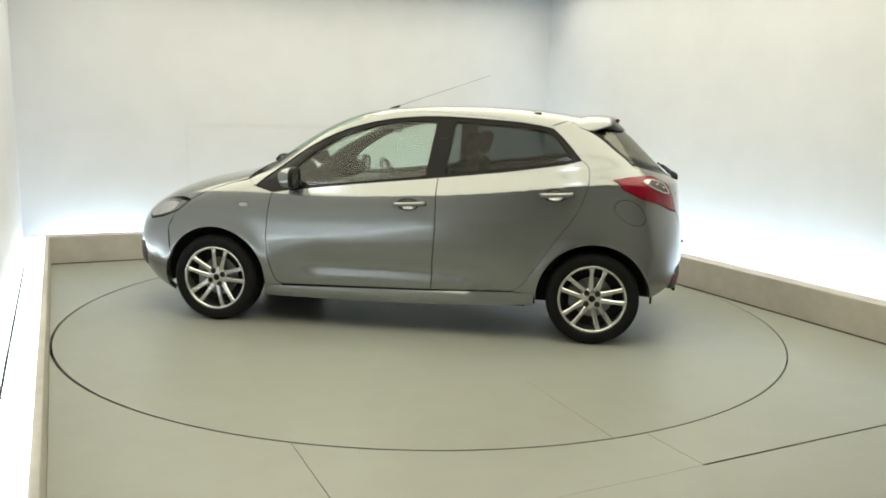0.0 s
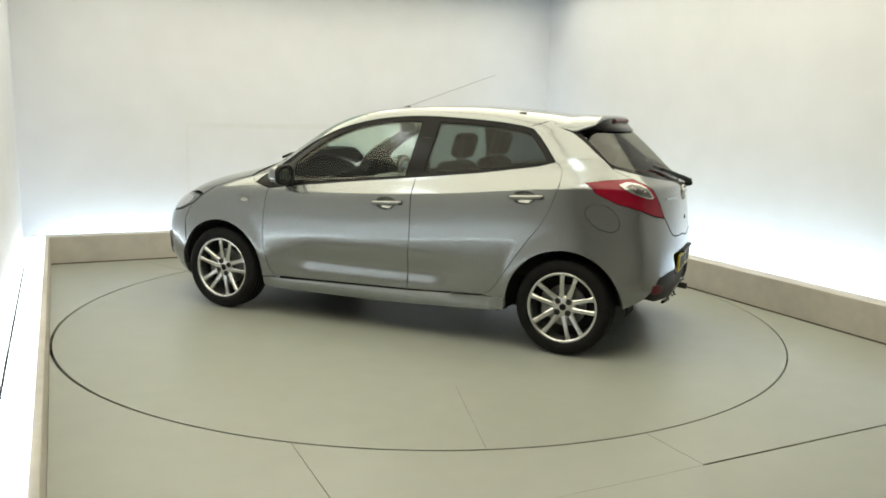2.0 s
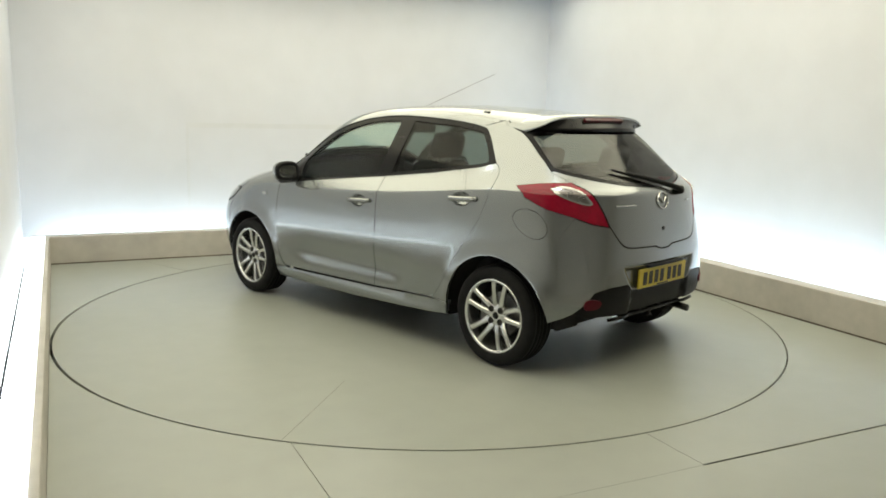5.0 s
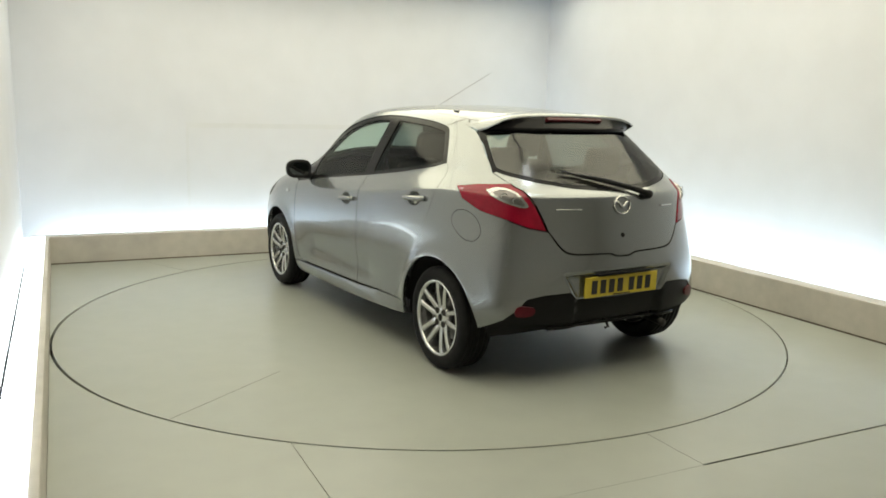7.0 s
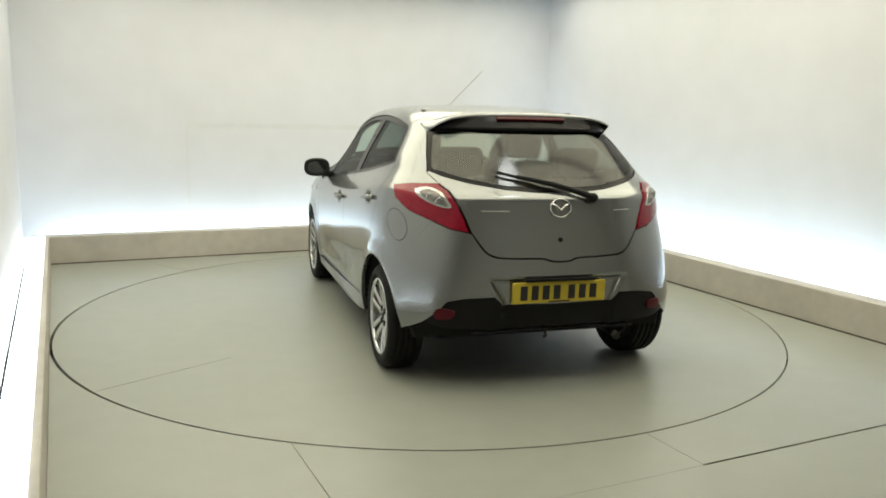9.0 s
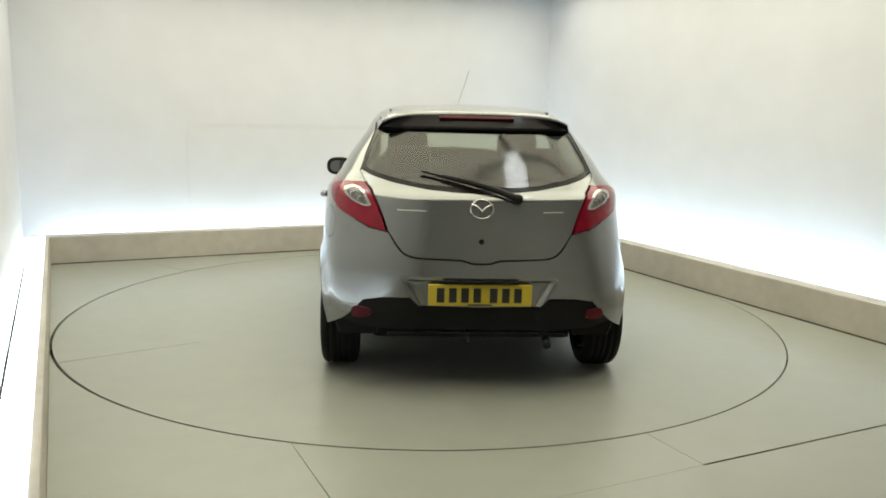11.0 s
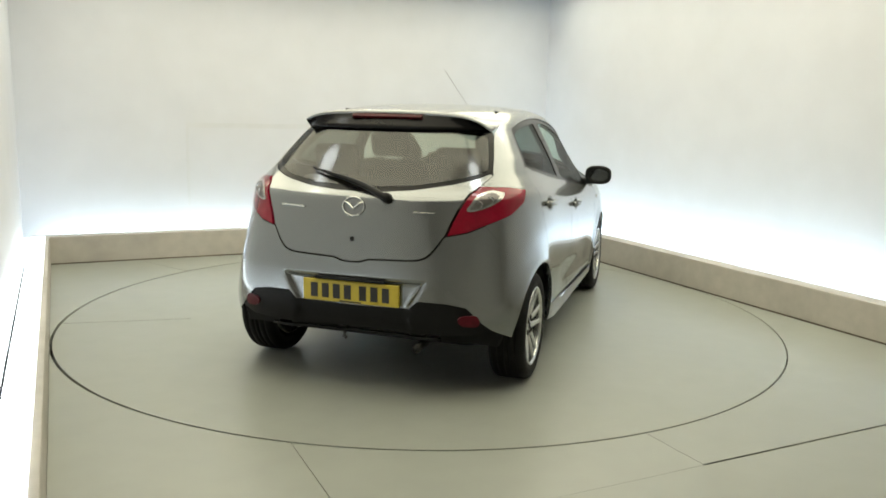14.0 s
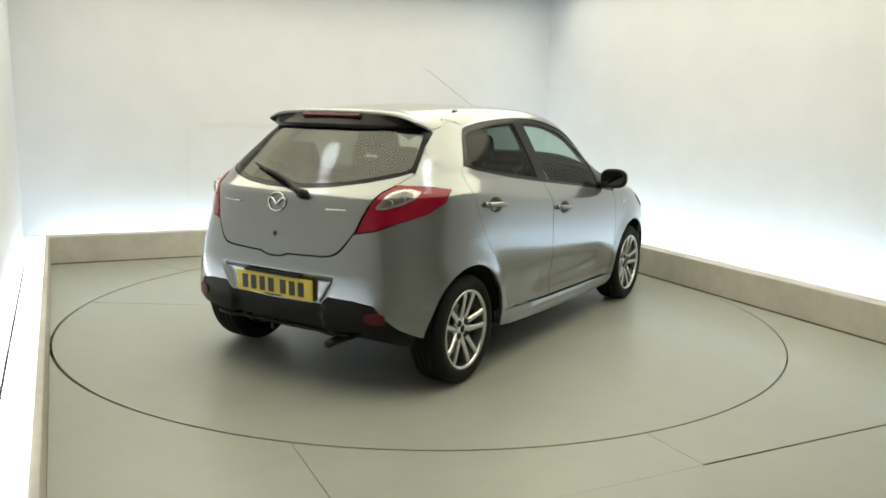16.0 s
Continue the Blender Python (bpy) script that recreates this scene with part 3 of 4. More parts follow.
        dish = spline([TAIL_AT("y", *q) for q in ((0.676, 1.014), (0.638, 1.026), (0.598, 1.010), (0.572, 0.976), (0.562, 0.954), (0.582, 0.951), (0.634, 0.970), (0.674, 1.000), (0.676, 1.014))], 4)
        panel("lamp_dish", dish[:-1], ON_TAIL, DISH, lamp, "grey dish behind the clear bowl", side=s, step=0.015, sunk=-0.0105, depth=0.004)
        for by, bz in ((0.642, 1.000), (0.600, 0.980)):
            c = ON_TAIL(*TAIL_AT("y", by, bz))
            bm = bmesh.new()
            lathe(bm, [(0.0, -0.004), (0.012, -0.002), (0.017, 0.004), (0.014, 0.0)], 16, m=Matrix.Translation((c.x - 0.008, c.y * s + 0.006 * s, c.z)) @ Euler((0, radians(-90), radians(-28 * s))).to_matrix().to_4x4())
            part("bulb_bowl", bm, LAMP_BOWL, lamp, smooth=True)
        head = spline([NOSE_AT(*q) for q in (("x", 2.66, 0.805), ("x", 2.80, 0.812), ("x", 2.93, 0.775), ("x", 3.02, 0.70), ("x", 2.985, 0.665), ("x", 2.87, 0.69), ("x", 2.75, 0.735), ("x", 2.66, 0.805))], 4)
        lamp = panel("headlamp", head[:-1], ON_NOSE, TRIM, car, "swept-back headlamp with a thin dark rim", side=s, step=0.025, sunk=-0.003)
        panel("lens", head[:-1], ON_NOSE, HEAD_LENS, lamp, "clear headlamp lens", side=s, step=0.025, sunk=-0.0045, gap=0.010, depth=0.006)
        bowl = spline([NOSE_AT(*q) for q in (("x", 2.74, 0.785), ("x", 2.83, 0.785), ("x", 2.93, 0.750), ("x", 2.99, 0.695), ("x", 2.965, 0.680), ("x", 2.87, 0.702), ("x", 2.78, 0.742), ("x", 2.74, 0.785))], 4)
        panel("reflector", bowl[:-1], ON_NOSE, LAMP_BOWL, lamp, "clear reflector of the headlamp", side=s, step=0.02, sunk=-0.006, depth=0.012)
    whole = lambda half: mirrored([TAIL_AT(*q) if q[1] else (0.0, q[2]) for q in half])
    bumper = [("y", 0, 0.455), ("y", 0.305, 0.462), ("y", 0.35, 0.506), ("y", 0.49, 0.500), ("y", 0.585, 0.482), ("y", 0.640, 0.42), ("y", 0.695, 0.368), ("x", -0.41, 0.342), ("x", -0.352, 0.315),
              ("x", -0.350, 0.345), ("x", -0.326, 0.42), ("x", -0.281, 0.499), ("x", -0.300, 0.56), ("x", -0.33, 0.70)]
    top = [("x", -0.40, 0.872), ("y", 0.56, 0.838), ("y", 0.462, 0.820), ("y", 0.432, 0.770), ("y", 0.407, 0.736), ("y", 0.379, 0.713), ("y", 0.347, 0.702), ("y", 0.305, 0.698), ("y", 0.095, 0.692), ("y", 0.05, 0.676), ("y", 0, 0.674)]
    panel("rear_bumper", whole(bumper + top), ON_TAIL, PAINT, car, depth=0.03, gap=0.0, step=0.013)
    panel("diffuser", whole(bumper[:7] + [("y", 0.60, 0.338), ("y", 0.35, 0.332), ("y", 0, 0.335)]), ON_TAIL, BLACK, car, "black plastic lower bumper", depth=0.06, sunk=0.006)
    gate = [("y", 0, 0.680), ("y", 0.045, 0.682), ("y", 0.09, 0.698), ("y", 0.305, 0.704), ("y", 0.345, 0.709), ("y", 0.375, 0.720), ("y", 0.402, 0.742), ("y", 0.427, 0.775), ("y", 0.464, 0.83), ("y", 0.485, 0.89), ("y", 0.513, 0.955), ("y", 0.548, 1.028), ("y", 0.586, 1.062), ("y", 0.6185, 1.1075), ("y", 0.605, 1.116)]
    sill = [("y", 0.56, 1.095), ("y", 0.45, 1.066), ("y", 0.274, 1.038), ("y", 0.12, 1.026), ("y", 0, 1.023)]
    panel("tailgate", whole(gate + sill), ON_TAIL, PAINT, car, step=0.015)
    screen = [("y", 0, 1.344), ("y", 0.36, 1.344), ("y", 0.520, 1.336), ("y", 0.547, 1.316), ("y", 0.575, 1.24), ("y", 0.601, 1.16), ("y", 0.616, 1.112), ("y", 0.60, 1.118)]
    holes = [("y", 0, 1.325), ("y", 0.36, 1.325), ("y", 0.508, 1.314), ("y", 0.532, 1.300), ("y", 0.560, 1.23), ("y", 0.588, 1.140), ("y", 0.575, 1.128), ("y", 0.45, 1.092), ("y", 0.274, 1.062), ("y", 0, 1.047)]
    panel("rear_screen_border", whole(screen + sill), ON_TAIL, TRIM, car, "black border of the rear screen", sunk=0.004, holes=(whole(holes),))
    panel("rear_window", whole(holes), ON_TAIL, REAR_GLASS, car, "tinted rear window glass", sunk=0.005, gap=-0.004, depth=0.0)
    # front end
    nose = lambda half: mirrored([NOSE_AT(*q) if q[1] else (0.0, q[2]) for q in half])
    panel("front_bumper", nose([("y", 0, 0.20), ("y", 0.45, 0.19), ("x", 2.98, 0.150), ("x", 2.86, 0.158), ("x", 2.85, 0.33), ("x", 2.805, 0.445), ("x", 2.825, 0.62), ("x", 2.76, 0.730), ("x", 2.87, 0.685), ("x", 2.985, 0.66), ("x", 3.03, 0.70), ("y", 0.40, 0.74), ("y", 0, 0.735)]),
          ON_NOSE, PAINT, car, depth=0.03)
    for s in (1, -1):
        panel("front_fog_recess", [NOSE_AT(*q) for q in (("x", 3.05, 0.33), ("x", 3.12, 0.34), ("x", 3.12, 0.50), ("x", 3.06, 0.50), ("x", 3.03, 0.42))], ON_NOSE, BLACK, car, "black fog lamp surround", side=s, sunk=-0.003, step=0.025)
    edge = [on_side(*q) for q in ((2.29, 0.955), (2.40, 0.925), (2.55, 0.868), (2.66, 0.808))]
    lip = [ON_NOSE(*NOSE_AT(*q)) for q in (("x", 2.80, 0.816), ("x", 2.93, 0.780), ("x", 3.02, 0.706), ("y", 0.40, 0.746), ("y", 0.20, 0.741))]
    hood = [(2.24, 0.0), (2.24, 0.30), (2.26, 0.55)] + [(q.x, q.y - 0.0012) for q in edge] + [(q.x, q.y) for q in lip] + [(NOSE(0.741) - 0.001, 0.0)]
    hood = hood + [(x, -y) for x, y in hood[::-1] if abs(y) > 1e-6]
    panel("bonnet", hood, on_top, PAINT, car, gap=0.0006, step=0.025)
    cowl = [(2.12, 0.0), (2.11, 0.40), (2.14, 0.62), (2.24, 0.64), (2.235, 0.30), (2.235, 0.0)]
    panel("scuttle", cowl + [(x, -y) for x, y in cowl[::-1] if abs(y) > 1e-6], on_top, BLACK, car, "black plastic panel under the windscreen", sunk=0.004)
    screen = [(0.0, 1.062)] + [NOSE_AT("y", 0.35, 1.056)] + [NOSE_AT("x", *q) for q in RAIL_TOP[::-1][4:18]] + [NOSE_AT("y", 0.25, 1.427), (0.0, 1.43)]
    panel("windscreen", mirrored(screen), ON_NOSE, GLASS, car, "clear windscreen glass", depth=0.0)
    rim = [on_side(*q) for q in RAIL_TOP[:22]]
    rear_edge = [(0.085, 0.0), (0.085, 0.30), (0.098, 0.46), (0.112, 0.548)]
    top = rear_edge + [(q.x, q.y) for q in rim] + [(1.485, 0.30), (1.495, 0.0)]
    panel("roof", top + [(x, -y) for x, y in top[::-1] if abs(y) > 1e-6], on_top, PAINT, car, gap=0.0, depth=0.004)


build_skin()


# ---- wheels ----
def build_wheel(x, s):
    """An alloy wheel with five pairs of spokes; its outer face looks along +y before it is turned."""
    rim = lathe(bmesh.new(), [(0.213, 0.086), (0.2145, 0.092), (0.211, 0.095), (0.203, 0.094), (0.1965, 0.088), (0.1955, 0.080), (0.196, 0.05), (0.188, 0.0), (0.186, -0.085), (0.192, -0.085), (0.205, 0.03), (0.213, 0.086)], 56, "Y")
    wheel = part("wheel", rim, ALLOY, car, "silver five twin-spoke alloy wheel", True)
    wheel.matrix_basis = pose(x, (0.727 if x == 0.0 else 0.743) * s, 0.2905, 0, 0, 0 if s > 0 else 180)
    half = [(0.213, 0.086), (0.222, 0.095), (0.240, 0.0985), (0.258, 0.0985), (0.272, 0.093), (0.2825, 0.083), (0.2885, 0.070), (0.2895, 0.056), (0.284, 0.054), (0.284, 0.047), (0.290, 0.045), (0.2905, 0.020), (0.284, 0.018), (0.284, 0.009), (0.2905, 0.007)]
    tyre = half + [(r, -h) for r, h in half[::-1]]
    part("tyre", lathe(bmesh.new(), tyre, 64, "Y"), RUBBER, wheel, "black low-profile rubber tyre", True)
    part("hub", lathe(bmesh.new(), [(0.0, 0.066), (0.03, 0.067), (0.066, 0.063), (0.075, 0.052), (0.070, 0.02), (0.0, 0.02)], 40, "Y"), ALLOY, wheel, smooth=True)
    part("centre_cap", lathe(bmesh.new(), [(0.0, 0.071), (0.018, 0.070), (0.021, 0.067), (0.021, 0.06)], 28, "Y"), BLACK, wheel, "dark centre cap", True)
    part("brake_disc", lathe(bmesh.new(), [(0.03, 0.012), (0.126, 0.012), (0.128, 0.0), (0.126, -0.010), (0.03, -0.010)], 40, "Y"), STEEL, wheel, "grey steel brake disc")
    part("wheel_back", lathe(bmesh.new(), [(0.0, -0.03), (0.186, -0.03), (0.188, -0.05), (0.0, -0.05)], 40, "Y"), LINER, wheel, "dark inside of the wheel")
    part("brake_caliper", box(bmesh.new(), 0.065, 0.145, -0.03, 0.035, -0.06, 0.07, 0.012), STEEL, wheel)
    meshes = []
    for side in (1, -1):
        bm = bmesh.new()
        rings = []
        for r, off, w, y, d in ((0.035, 0.017, 0.020, 0.060, 0.03), (0.075, 0.0240, 0.0170, 0.071, 0.028), (0.120, 0.0315, 0.0148, 0.080, 0.026), (0.165, 0.0385, 0.0140, 0.087, 0.026), (0.2035, 0.0450, 0.0180, 0.089, 0.03)):
            sec = ((-w, -d), (-w, -0.006), (-w * 0.55, 0.0), (w * 0.55, 0.0), (w, -0.006), (w, -d))
            rings.append([bm.verts.new((r, y + h, side * off + c)) for c, h in sec])
        for a, b in zip(rings, rings[1:]):
            for i in range(6):
                bm.faces.new((a[i], a[(i + 1) % 6], b[(i + 1) % 6], b[i]))
        bm.faces.new(rings[0]), bm.faces.new(rings[-1][::-1])
        bmesh.ops.recalc_face_normals(bm, faces=bm.faces)
        me = bpy.data.meshes.new("spoke")
        bm.to_mesh(me)
        bm.free()
        me.materials.append(ALLOY)
        meshes.append(me)
    turn = {0.0: 116.0, 2.49: 44.0}[x]
    for i in range(5):
        for me in meshes:
            ob = new("spoke", me)
            ob.parent = wheel
            ob.matrix_basis = pose(0, 0, 0, 0, turn + 72 * i, 0)
    # nuts in pit black: the shade of their holes put into the colour
    for i in range(4):
        bm = lathe(bmesh.new(), [(0.0, 0.0665), (0.0095, 0.0675), (0.0105, 0.0655), (0.0175, 0.0670), (0.0185, 0.058)], 16, "Y")
        ob = part("wheel_nut", bm, PIT, wheel)
        a = radians(turn + 20 + 90 * i)
        ob.matrix_basis = pose(0.047 * math.cos(a), 0.0025, 0.047 * math.sin(a))


for axle in AXLES:
    for flank in (1, -1):
        build_wheel(axle, flank)


def build_underside():
    for ax in AXLES:
        for s in (1, -1):
            bm = bmesh.new()
            rings = []
            for r, h in ((0.357, 0.9), (0.37, 0.9), (0.37, 0.52), (0.0, 0.52)):
                ring = []
                for a in range(-8, 190, 6):
                    x, z = ax + r * math.cos(radians(a)), HUB_Z + r * math.sin(radians(a))
                    ring.append(bm.verts.new((x, min(h, on_side(x, max(z, 0.2)).y - 0.04) * s, z)))
                rings.append(ring)
            for a, b in zip(rings, rings[1:]):
                for i in range(len(a) - 1):
                    bm.faces.new((a[i], a[i + 1], b[i + 1], b[i]))
            part("wheel_arch_liner", bm, LINER, car, "black wheel arch liner")
    half = [(-0.22, 0.0), (-0.22, 0.50), (-0.20, 0.54), (0.40, 0.54), (0.42, 0.735), (2.06, 0.735), (2.09, 0.54), (2.95, 0.52), (3.10, 0.0)]
    part("underbody", prism(bmesh.new(), half + [(x, -y) for x, y in half[::-1] if y], 0.205, 0.42), LINER, car, "black underbody")
    part("engine_bay", prism(bmesh.new(), [(2.16, -0.53), (3.0, -0.45), (3.0, 0.45), (2.16, 0.53)], 0.42, 0.72), LINER, car, "dark engine bay under the bonnet")
    part("boot_lining", box(bmesh.new(), -0.50, -0.05, -0.53, 0.53, 0.42, 0.66, 0.02), LINER, car, "black boot lining")
    for s in (1, -1):
        card = [(0.42, 0.42), (0.42, 0.70), (0.20, 0.86), (0.13, 1.10), (1.0, 0.99), (2.05, 0.87), (2.09, 0.42)]
        bm = bmesh.new()
        prism(bm, card, 0.690 * s, 0.712 * s, Matrix(((1, 0, 0, 0), (0, 0, 1, 0), (0, 1, 0, 0), (0, 0, 0, 1))))
        part("door_card", bm, DASH, car, "dark grey inner door trim")
    # exhaust
    bm = tube(bmesh.new(), [(-0.28, -0.36, 0.27), (-0.45, -0.36, 0.272), (-0.53, -0.352, 0.268), (-0.575, -0.350, 0.263)], 0.021, 16)
    part("tail_pipe", bm, DULL, car, "steel tail pipe", True)
    bm = bmesh.new()
    lathe(bm, [(0.0, -0.26), (0.07, -0.25), (0.078, -0.22), (0.078, 0.22), (0.07, 0.25), (0.0, 0.26)], 24, m=Matrix.Translation((-0.38, -0.10, 0.345)) @ Euler((radians(90), 0, 0)).to_matrix().to_4x4() @ Matrix.Diagonal((1.0, 0.75, 1.0, 1.0)))
    part("silencer", bm, DULL, car, "dull steel silencer", True)
    part("rear_axle_beam", tube(bmesh.new(), [(0.04, -0.60, 0.27), (0.10, -0.3, 0.26), (0.10, 0.3, 0.26), (0.04, 0.60, 0.27)], 0.035, 12), LINER, car, smooth=True)
    part("tow_eye", tube(bmesh.new(), [(-0.50, 0.05, 0.325), (-0.54, 0.05, 0.300), (-0.55, 0.05, 0.282), (-0.53, 0.05, 0.272)], 0.009, 8), DULL, car)


build_underside()


def build_fittings():
    # spoiler over the rear window
    top, low = bmesh.new(), bmesh.new()
    rows_t, rows_l = [], []
    for i in range(33):
        y = -0.545 + 1.09 * i / 32
        f = abs(y) / 0.545
        rx = 0.118 - 0.012 * f**3
        root = on_top(rx, y)
        root.z += 0.0015
        tip = Vector((-0.110 + 0.040 * f**2.5, y * (1.0 - 0.01 * f), 1.4135 - 0.014 * f**2 - 0.062 * f**7 + 0.004))
        glass = ON_TAIL(math.copysign(TAIL_AT("y", min(abs(y), 0.525), 1.326)[0], y) if y else 0.0, 1.326)
        glass.y = y * 0.985
        glass.x -= 0.008
        if f > 0.999:   # the ends run out on the rear pillars
            root, tip = [ON_TAIL(math.copysign(TAIL_AT("y", *q)[0], y), q[1]) for q in ((0.556, 1.372), (0.538, 1.322))]
            root, tip, glass = root + Vector((0, 0, 0.004)), tip + Vector((-0.003, 0, 0)), tip.copy()
        mid = root.lerp(tip, 0.55) + Vector((0, 0, 0.010 * (1 - f**4)))
        lip = tip + Vector((0.004, 0, -0.013 * (1 - 0.6 * f**6)))
        under = lip.lerp(glass, 0.5) + Vector((0.012, 0, 0.010 * (1 - f**4)))
        rows_t.append([top.verts.new(q) for q in (root, root.lerp(mid, 0.5) + Vector((0, 0, 0.003)), mid, mid.lerp(tip, 0.55) + Vector((0, 0, 0.003)), tip, lip)])
        rows_l.append([low.verts.new(q) for q in (lip, lip.lerp(under, 0.5), under, under.lerp(glass, 0.5), glass, glass + Vector((0.05, 0, 0.01)))])
    for bm, rows in ((top, rows_t), (low, rows_l)):
        for a, b in zip(rows, rows[1:]):
            for i in range(len(a) - 1):
                bm.faces.new((a[i], b[i], b[i + 1], a[i + 1]))
        bmesh.ops.recalc_face_normals(bm, faces=bm.faces)
    spoiler = part("spoiler", top, PAINT, car, "silver roof spoiler over the rear window", True)
    part("spoiler_underside", low, TRIM, spoiler, "black underside of the spoiler", True)
    bm = box(bmesh.new(), -0.010, 0.010, -0.20, 0.20, -0.012, 0.012, 0.004, Matrix.Translation((-0.122, 0, 1.3905)) @ Euler((0, radians(48.6), 0)).to_matrix().to_4x4())
    part("brake_light", bm, BRAKE_RED, spoiler, "dark red high-level brake light")
    # number plate in its recess; the characters are plain bars
    plate = part("number_plate", box(bmesh.new(), -0.006, 0.006, -0.26, 0.26, -0.0555, 0.0555, 0.004), YELLOW, car, "yellow rear number plate with dark bars")
    plate.matrix_basis = pose(-0.581, 0, 0.522, 0, -2, 0)
    for y in (0.187, 0.126, 0.065, 0.004, -0.078, -0.139, -0.200):
        part("bar", box(bmesh.new(), -0.0085, -0.0055, y - 0.008, y + 0.030, -0.037, 0.037), INK, plate)
    part("maker_strip", box(bmesh.new(), -0.0082, -0.0055, -0.06, 0.06, -0.052, -0.045), INK, plate)
    part("plate_light", box(bmesh.new(), -0.606, -0.58, -0.19, 0.19, 0.583, 0.597, 0.004), BLACK, car, "black strip with the plate lights")
    # badge, lock and lettering bars on the tailgate
    c = ON_TAIL(0.0, 0.951)
    ring = []
    for i in range(41):
        a = 2 * math.pi * i / 40
        q = ON_TAIL(0.057 * math.cos(a), 0.951 + 0.046 * math.sin(a))
        ring.append((q.x - 0.006, q.y, q.z))
    badge = part("badge", tube(bmesh.new(), ring, 0.0042, 8), CHROME, car, "chrome oval badge", True)
    wing = [(0.048, 0.022), (0.024, 0.012), (0.0, -0.012), (-0.024, 0.012), (-0.048, 0.022)]
    part("wing", tube(bmesh.new(), [(ON_TAIL(u, 0.951 + v).x - 0.007, u, 0.951 + v) for u, v in wing], 0.006, 8), CHROME, badge, smooth=True)
    for y, w in ((0.345, 0.075), (-0.36, 0.055)):
        q = ON_TAIL(math.copysign(TAIL_AT("y", abs(y), 0.935)[0], y), 0.935)
        bm = box(bmesh.new(), -0.003, 0.003, -w, w, -0.0035, 0.0035, 0.0015, Matrix.Translation((q.x - 0.003, q.y, q.z)) @ Euler((0, radians(4), radians(-14 * math.copysign(1, y)))).to_matrix().to_4x4())
        part("lettering_bar", bm, CHROME, car, "chrome lettering as a plain bar")
    q = ON_TAIL(0.0, 0.79)
    part("tailgate_lock", lathe(bmesh.new(), [(0.0, 0.004), (0.010, 0.004), (0.0135, 0.0)], 20, m=Matrix.Translation((q.x, 0, q.z)) @ Euler((0, radians(-90), 0)).to_matrix().to_4x4()), BLACK, car)
    # rear wiper
    pts = []
    for y, z, lift in ((-0.175, 0.985, 0.026), (-0.15, 0.997, 0.032), (-0.05, 1.034, 0.024), (0.08, 1.068, 0.019), (0.20, 1.093, 0.014)):
        q = ON_TAIL(math.copysign(TAIL_AT("y", abs(y), z)[0], y), z)
        pts.append(Vector((q.x - lift * 0.8, q.y, q.z + lift * 0.55)))
    arm = part("rear_wiper", tube(bmesh.new(), spline_3d(pts, 4), 0.020, 10, 0.5), BLACK, car, "black rear wiper", True)
    blade = []
    for y, z in ((-0.06, 1.032), (0.05, 1.058), (0.16, 1.083), (0.30, 1.114)):
        q = ON_TAIL(math.copysign(TAIL_AT("y", abs(y), z)[0], y), z)
        blade.append((q.x - 0.012, q.y, q.z + 0.008))
    part("blade", tube(bmesh.new(), blade, 0.009, 8, 0.7), BLACK, arm)
    part("wiper_cap", lathe(bmesh.new(), [(0.0, 0.036), (0.02, 0.034), (0.026, 0.02), (0.026, -0.01)], 20, m=Matrix.Translation(pts[0] + Vector((0.012, 0, 0))) @ Euler((0, radians(-75), 0)).to_matrix().to_4x4()), BLACK, arm, smooth=True)
    # fog lamp and reflector in the lower bumper
    for s in (1, -1):
        red = spline([TAIL_AT(*q) for q in (("y", 0.648, 0.418), ("y", 0.628, 0.445), ("y", 0.56, 0.440), ("y", 0.545, 0.415), ("y", 0.57, 0.390), ("y", 0.635, 0.388), ("y", 0.648, 0.418))], 4)
        panel("rear_fog_lamp", red[:-1], ON_TAIL, DEEP_RED, car, "red fog lamp in the lower bumper", side=s, step=0.015, sunk=-0.004, depth=0.015)
    part("bumper_trim", tube(bmesh.new(), [(ON_TAIL(math.copysign(TAIL_AT("y", abs(v), 0.315)[0], v) if v else 0.0, 0.315).x + 0.012, v, 0.312) for v in [-0.46 + 0.04 * i for i in range(24)]], 0.010, 8), TRIM, car, smooth=True)
    # door mirrors
    for s in (1, -1):
        m = Matrix.Translation((1.915, 0.885 * s, 0.985)) @ Euler((0, 0, radians(1 * s))).to_matrix().to_4x4()
        bm = bmesh.new()
        rings = []
        for k in range(9):
            a = radians(90 * k / 8)
            rings.append([bm.verts.new(m @ Vector((0.0 + 0.09 * math.sin(a), math.copysign(abs(math.cos(radians(b))) ** 0.75, math.cos(radians(b))) * 0.096 * math.cos(a) ** 0.6 if k < 8 else 0.0,
                                                  (math.copysign(abs(math.sin(radians(b))) ** 0.75, math.sin(radians(b))) * 0.068 * math.cos(a) ** 0.6) if k < 8 else 0.0))) for b in range(0, 360, 15)])
        for a, b in zip(rings, rings[1:]):
            for i in range(24):
                bm.faces.new((a[i], a[(i + 1) % 24], b[(i + 1) % 24], b[i]))
        bmesh.ops.recalc_face_normals(bm, faces=bm.faces)
        mirror = part("door_mirror", bm, PAINT, car, "door mirror with silver cap and black bezel", True)
        bm = bmesh.new()
        sec = lambda w, h, x: [bm.verts.new(m @ Vector((x, math.copysign(abs(math.cos(radians(b))) ** 0.75, math.cos(radians(b))) * w, math.copysign(abs(math.sin(radians(b))) ** 0.75, math.sin(radians(b))) * h))) for b in range(0, 360, 15)]
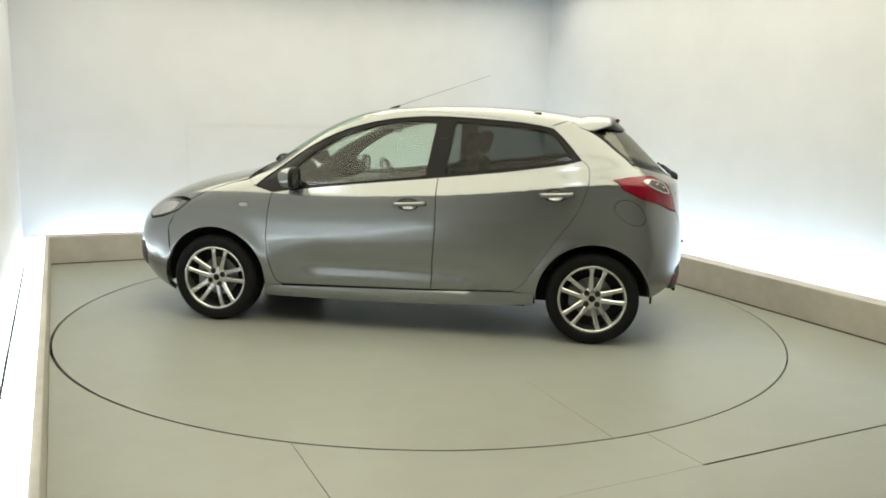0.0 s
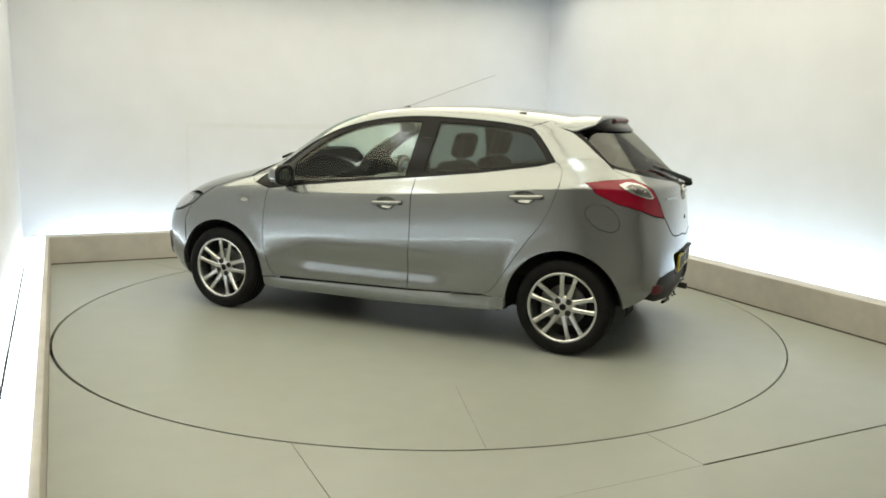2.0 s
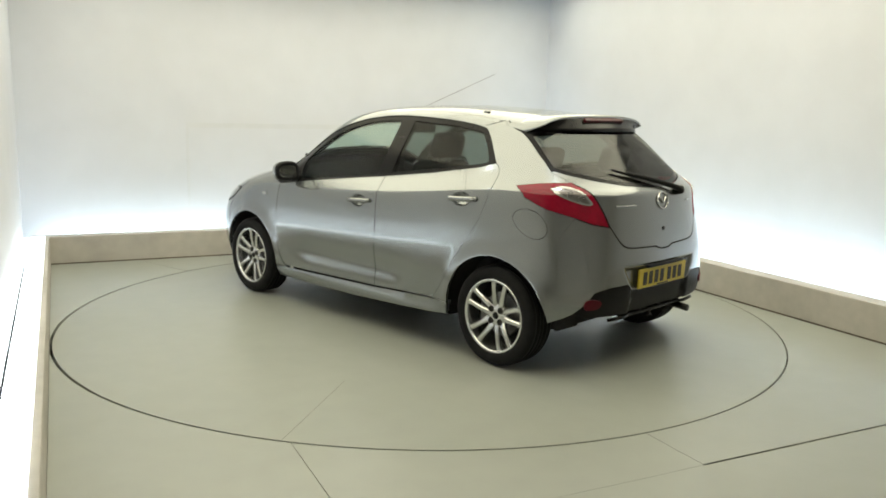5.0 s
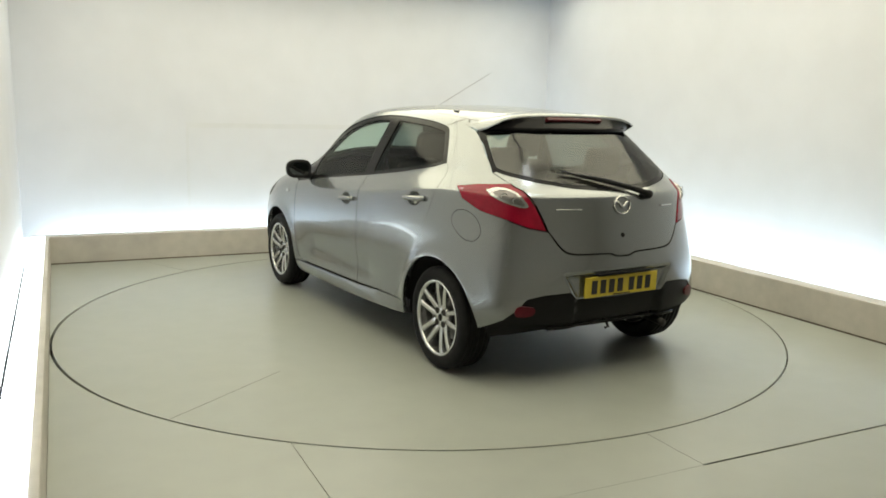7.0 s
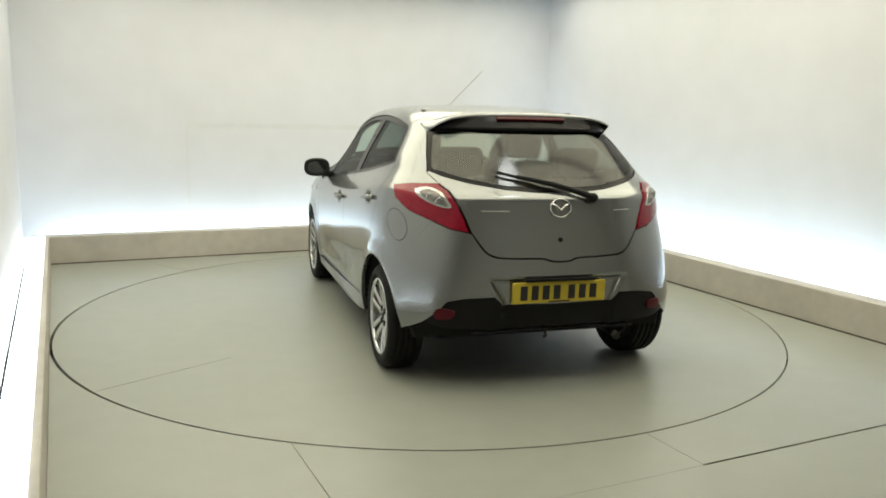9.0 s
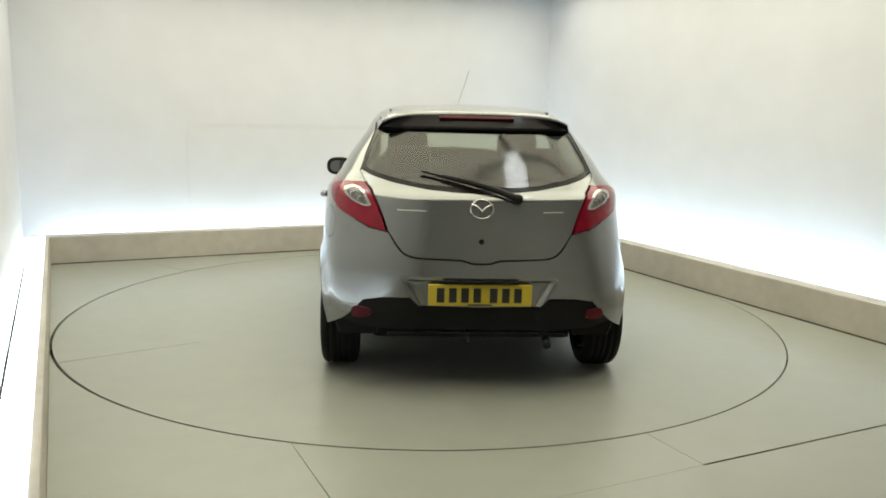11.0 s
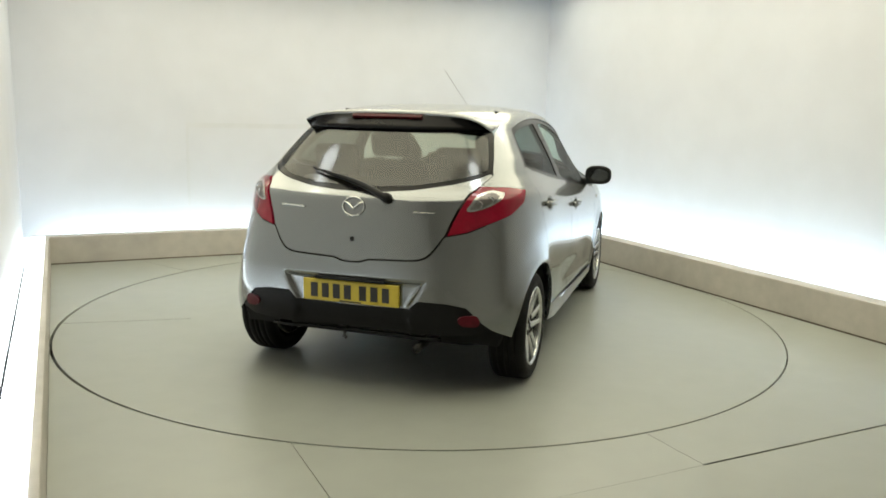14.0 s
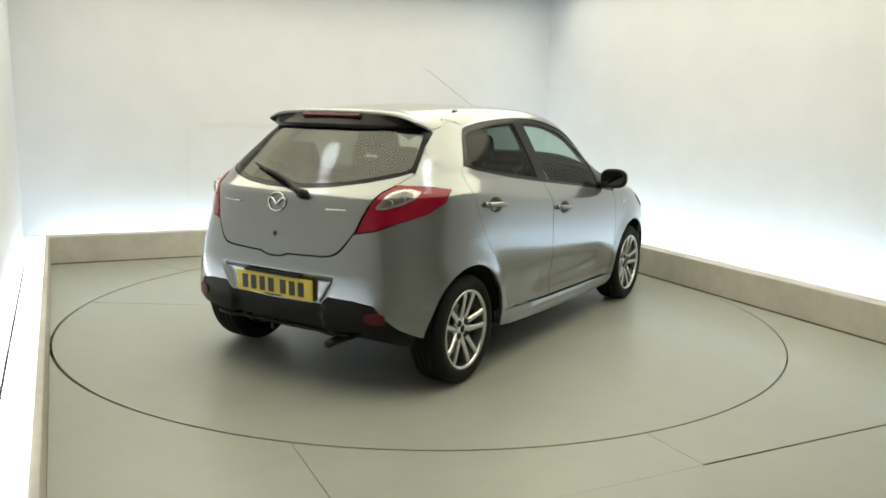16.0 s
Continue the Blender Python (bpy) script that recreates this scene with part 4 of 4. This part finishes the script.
        rs = [sec(0.097, 0.069, 0.004), sec(0.0985, 0.0695, -0.008), sec(0.092, 0.062, -0.022), sec(0.074, 0.046, -0.018), sec(0.072, 0.044, -0.013)]
        for a, b in zip(rs, rs[1:]):
            for i in range(24):
                bm.faces.new((a[i], a[(i + 1) % 24], b[(i + 1) % 24], b[i]))
        bmesh.ops.recalc_face_normals(bm, faces=bm.faces)
        part("bezel", bm, BLACK, mirror, "black mirror bezel", True)
        bm = bmesh.new()
        bm.faces.new(sec(0.073, 0.045, -0.014))
        part("mirror_glass", bm, MIRROR, mirror, "mirror glass")
        bm = tube(bmesh.new(), [(1.97, 0.745 * s, 0.935), (1.935, 0.79 * s, 0.935), (1.91, 0.845 * s, 0.942)], 0.026, 10)
        part("mirror_arm", bm, BLACK, mirror, smooth=True)
    # aerial at the front of the roof
    base = on_top(1.46, 0.0)
    aerial = part("aerial", tube(bmesh.new(), [base + Vector((0, 0, 0.012)), Vector((0.775, -0.025, 1.684))], 0.0014, 8, 0.7), BLACK, car, "thin black roof aerial", True)
    part("aerial_foot", tube(bmesh.new(), [base + Vector((0.035, 0, -0.004)), base + Vector((0.0, 0, 0.010)), base + Vector((-0.04, 0, 0.022))], 0.011, 10, 0.6), BLACK, aerial, smooth=True)
    for s in (1, -1):
        q = on_top(0.40, 0.47 * s)
        part("roof_clip", box(bmesh.new(), q.x - 0.025, q.x + 0.025, q.y - 0.007, q.y + 0.007, q.z - 0.004, q.z + 0.006, 0.003), BLACK, car)
    # front wipers
    for y0, y1 in ((0.55, -0.05), (0.0, -0.58)):
        pts = [on_top(2.15 + 0.03 * k, y0 + (y1 - y0) * k / 4) + Vector((0, 0, 0.018)) for k in range(4, -1, -1)]
        part("front_wiper", tube(bmesh.new(), pts, 0.010, 8), BLACK, car, "black windscreen wiper", True)


def build_cabin():
    def seat(y, x0, width, back_h, name):
        base = part(name, box(bmesh.new(), x0 + 0.05, x0 + 0.55, y - width / 2, y + width / 2, 0.42, 0.60, 0.05), CLOTH, car, "black cloth seat", True)
        lean = Matrix.Translation((x0 + 0.08, y, 0.56)) @ Euler((0, radians(-17), 0)).to_matrix().to_4x4()
        part("backrest", box(bmesh.new(), -0.07, 0.07, -width / 2 + 0.01, width / 2 - 0.01, 0.0, back_h, 0.05, lean), CLOTH, base, smooth=True)
        for hy in ((0.0,) if width < 0.8 else (0.36, -0.36)):
            part("headrest", box(bmesh.new(), -0.045, 0.045, hy - 0.13, hy + 0.13, back_h + 0.03, back_h + 0.20, 0.04, lean), CLOTH, base, smooth=True)
            for px in (0.05, -0.05):
                part("headrest_post", tube(bmesh.new(), [lean @ Vector((0, hy + px, back_h - 0.02)), lean @ Vector((0, hy + px, back_h + 0.06))], 0.006, 8), STEEL, base)
    seat(0.36, 0.95, 0.50, 0.56, "front_seat")
    seat(-0.36, 0.95, 0.50, 0.56, "front_seat")
    seat(0.0, 0.12, 1.26, 0.50, "rear_seat")
    part("dashboard", box(bmesh.new(), 1.72, 2.12, -0.66, 0.66, 0.60, 0.86, 0.07), DASH, car, "dark grey dashboard", True)
    part("instrument_hood", box(bmesh.new(), 1.66, 1.86, -0.52, -0.20, 0.80, 0.93, 0.05), DASH, car, smooth=True)
    m = Matrix.Translation((1.56, -0.36, 0.885)) @ Euler((0, radians(-66), 0)).to_matrix().to_4x4()
    ring = [m @ Vector((0.18 * math.cos(2 * math.pi * i / 32), 0.18 * math.sin(2 * math.pi * i / 32), 0)) for i in range(33)]
    wheel = part("steering_wheel", tube(bmesh.new(), ring, 0.015, 8), DASH, car, "black steering wheel on the far side", True)
    part("steering_boss", box(bmesh.new(), -0.06, 0.06, -0.075, 0.075, -0.05, 0.01, 0.02, m), DASH, wheel, smooth=True)
    for a in (90, 210, 330):
        part("steering_spoke", tube(bmesh.new(), [m @ Vector((0.05 * math.cos(radians(a)), 0.05 * math.sin(radians(a)), 0)), m @ Vector((0.175 * math.cos(radians(a)), 0.175 * math.sin(radians(a)), 0))], 0.014, 8), DASH, wheel)
    part("interior_mirror", box(bmesh.new(), 1.42, 1.45, -0.11, 0.11, 1.27, 1.34, 0.02), DASH, car, "black interior mirror", True)
    part("mirror_stalk", tube(bmesh.new(), [(1.45, 0, 1.31), (1.52, 0, 1.36), (1.55, 0, 1.40)], 0.010, 8), DASH, car)
    rim = [on_side(*q) for q in RAIL_TOP[2:22]]
    top = [(0.05, 0.0), (0.05, 0.42)] + [(q.x, q.y - 0.01) for q in rim] + [(1.46, 0.0)]
    panel("headlining", top + [(x, -y) for x, y in top[::-1] if abs(y) > 1e-6], on_top, LINING, car, "light grey headlining", sunk=0.035, depth=0.01)
    part("parcel_shelf", box(bmesh.new(), -0.42, -0.02, -0.52, 0.52, 0.93, 0.95, 0.006), CLOTH, car, "black parcel shelf")
    for s in (1, -1):
        part("seat_belt", box(bmesh.new(), 0.96, 1.01, 0.632 * s - 0.004, 0.632 * s + 0.004, 0.60, 1.26), CLOTH, car)


build_fittings()
build_cabin()


# ---- what moves ----
def motions():
    """The turntable turns clockwise at an even pace and carries the car."""
    table_rows, car_rows = [], []
    for i in range(33):
        t = i * 0.5
        a = 169.32 - 7.053 * t + 0.00148 * t * t
        table_rows.append((t, pose(0, 0, 0, 0, 0, a)))
        car_rows.append((t, pose(0, 0, 0, 0, 0, a) @ pose(-1.1747, -0.2204, 0)))
    walk(turntable, table_rows)
    walk(car, car_rows)


motions()
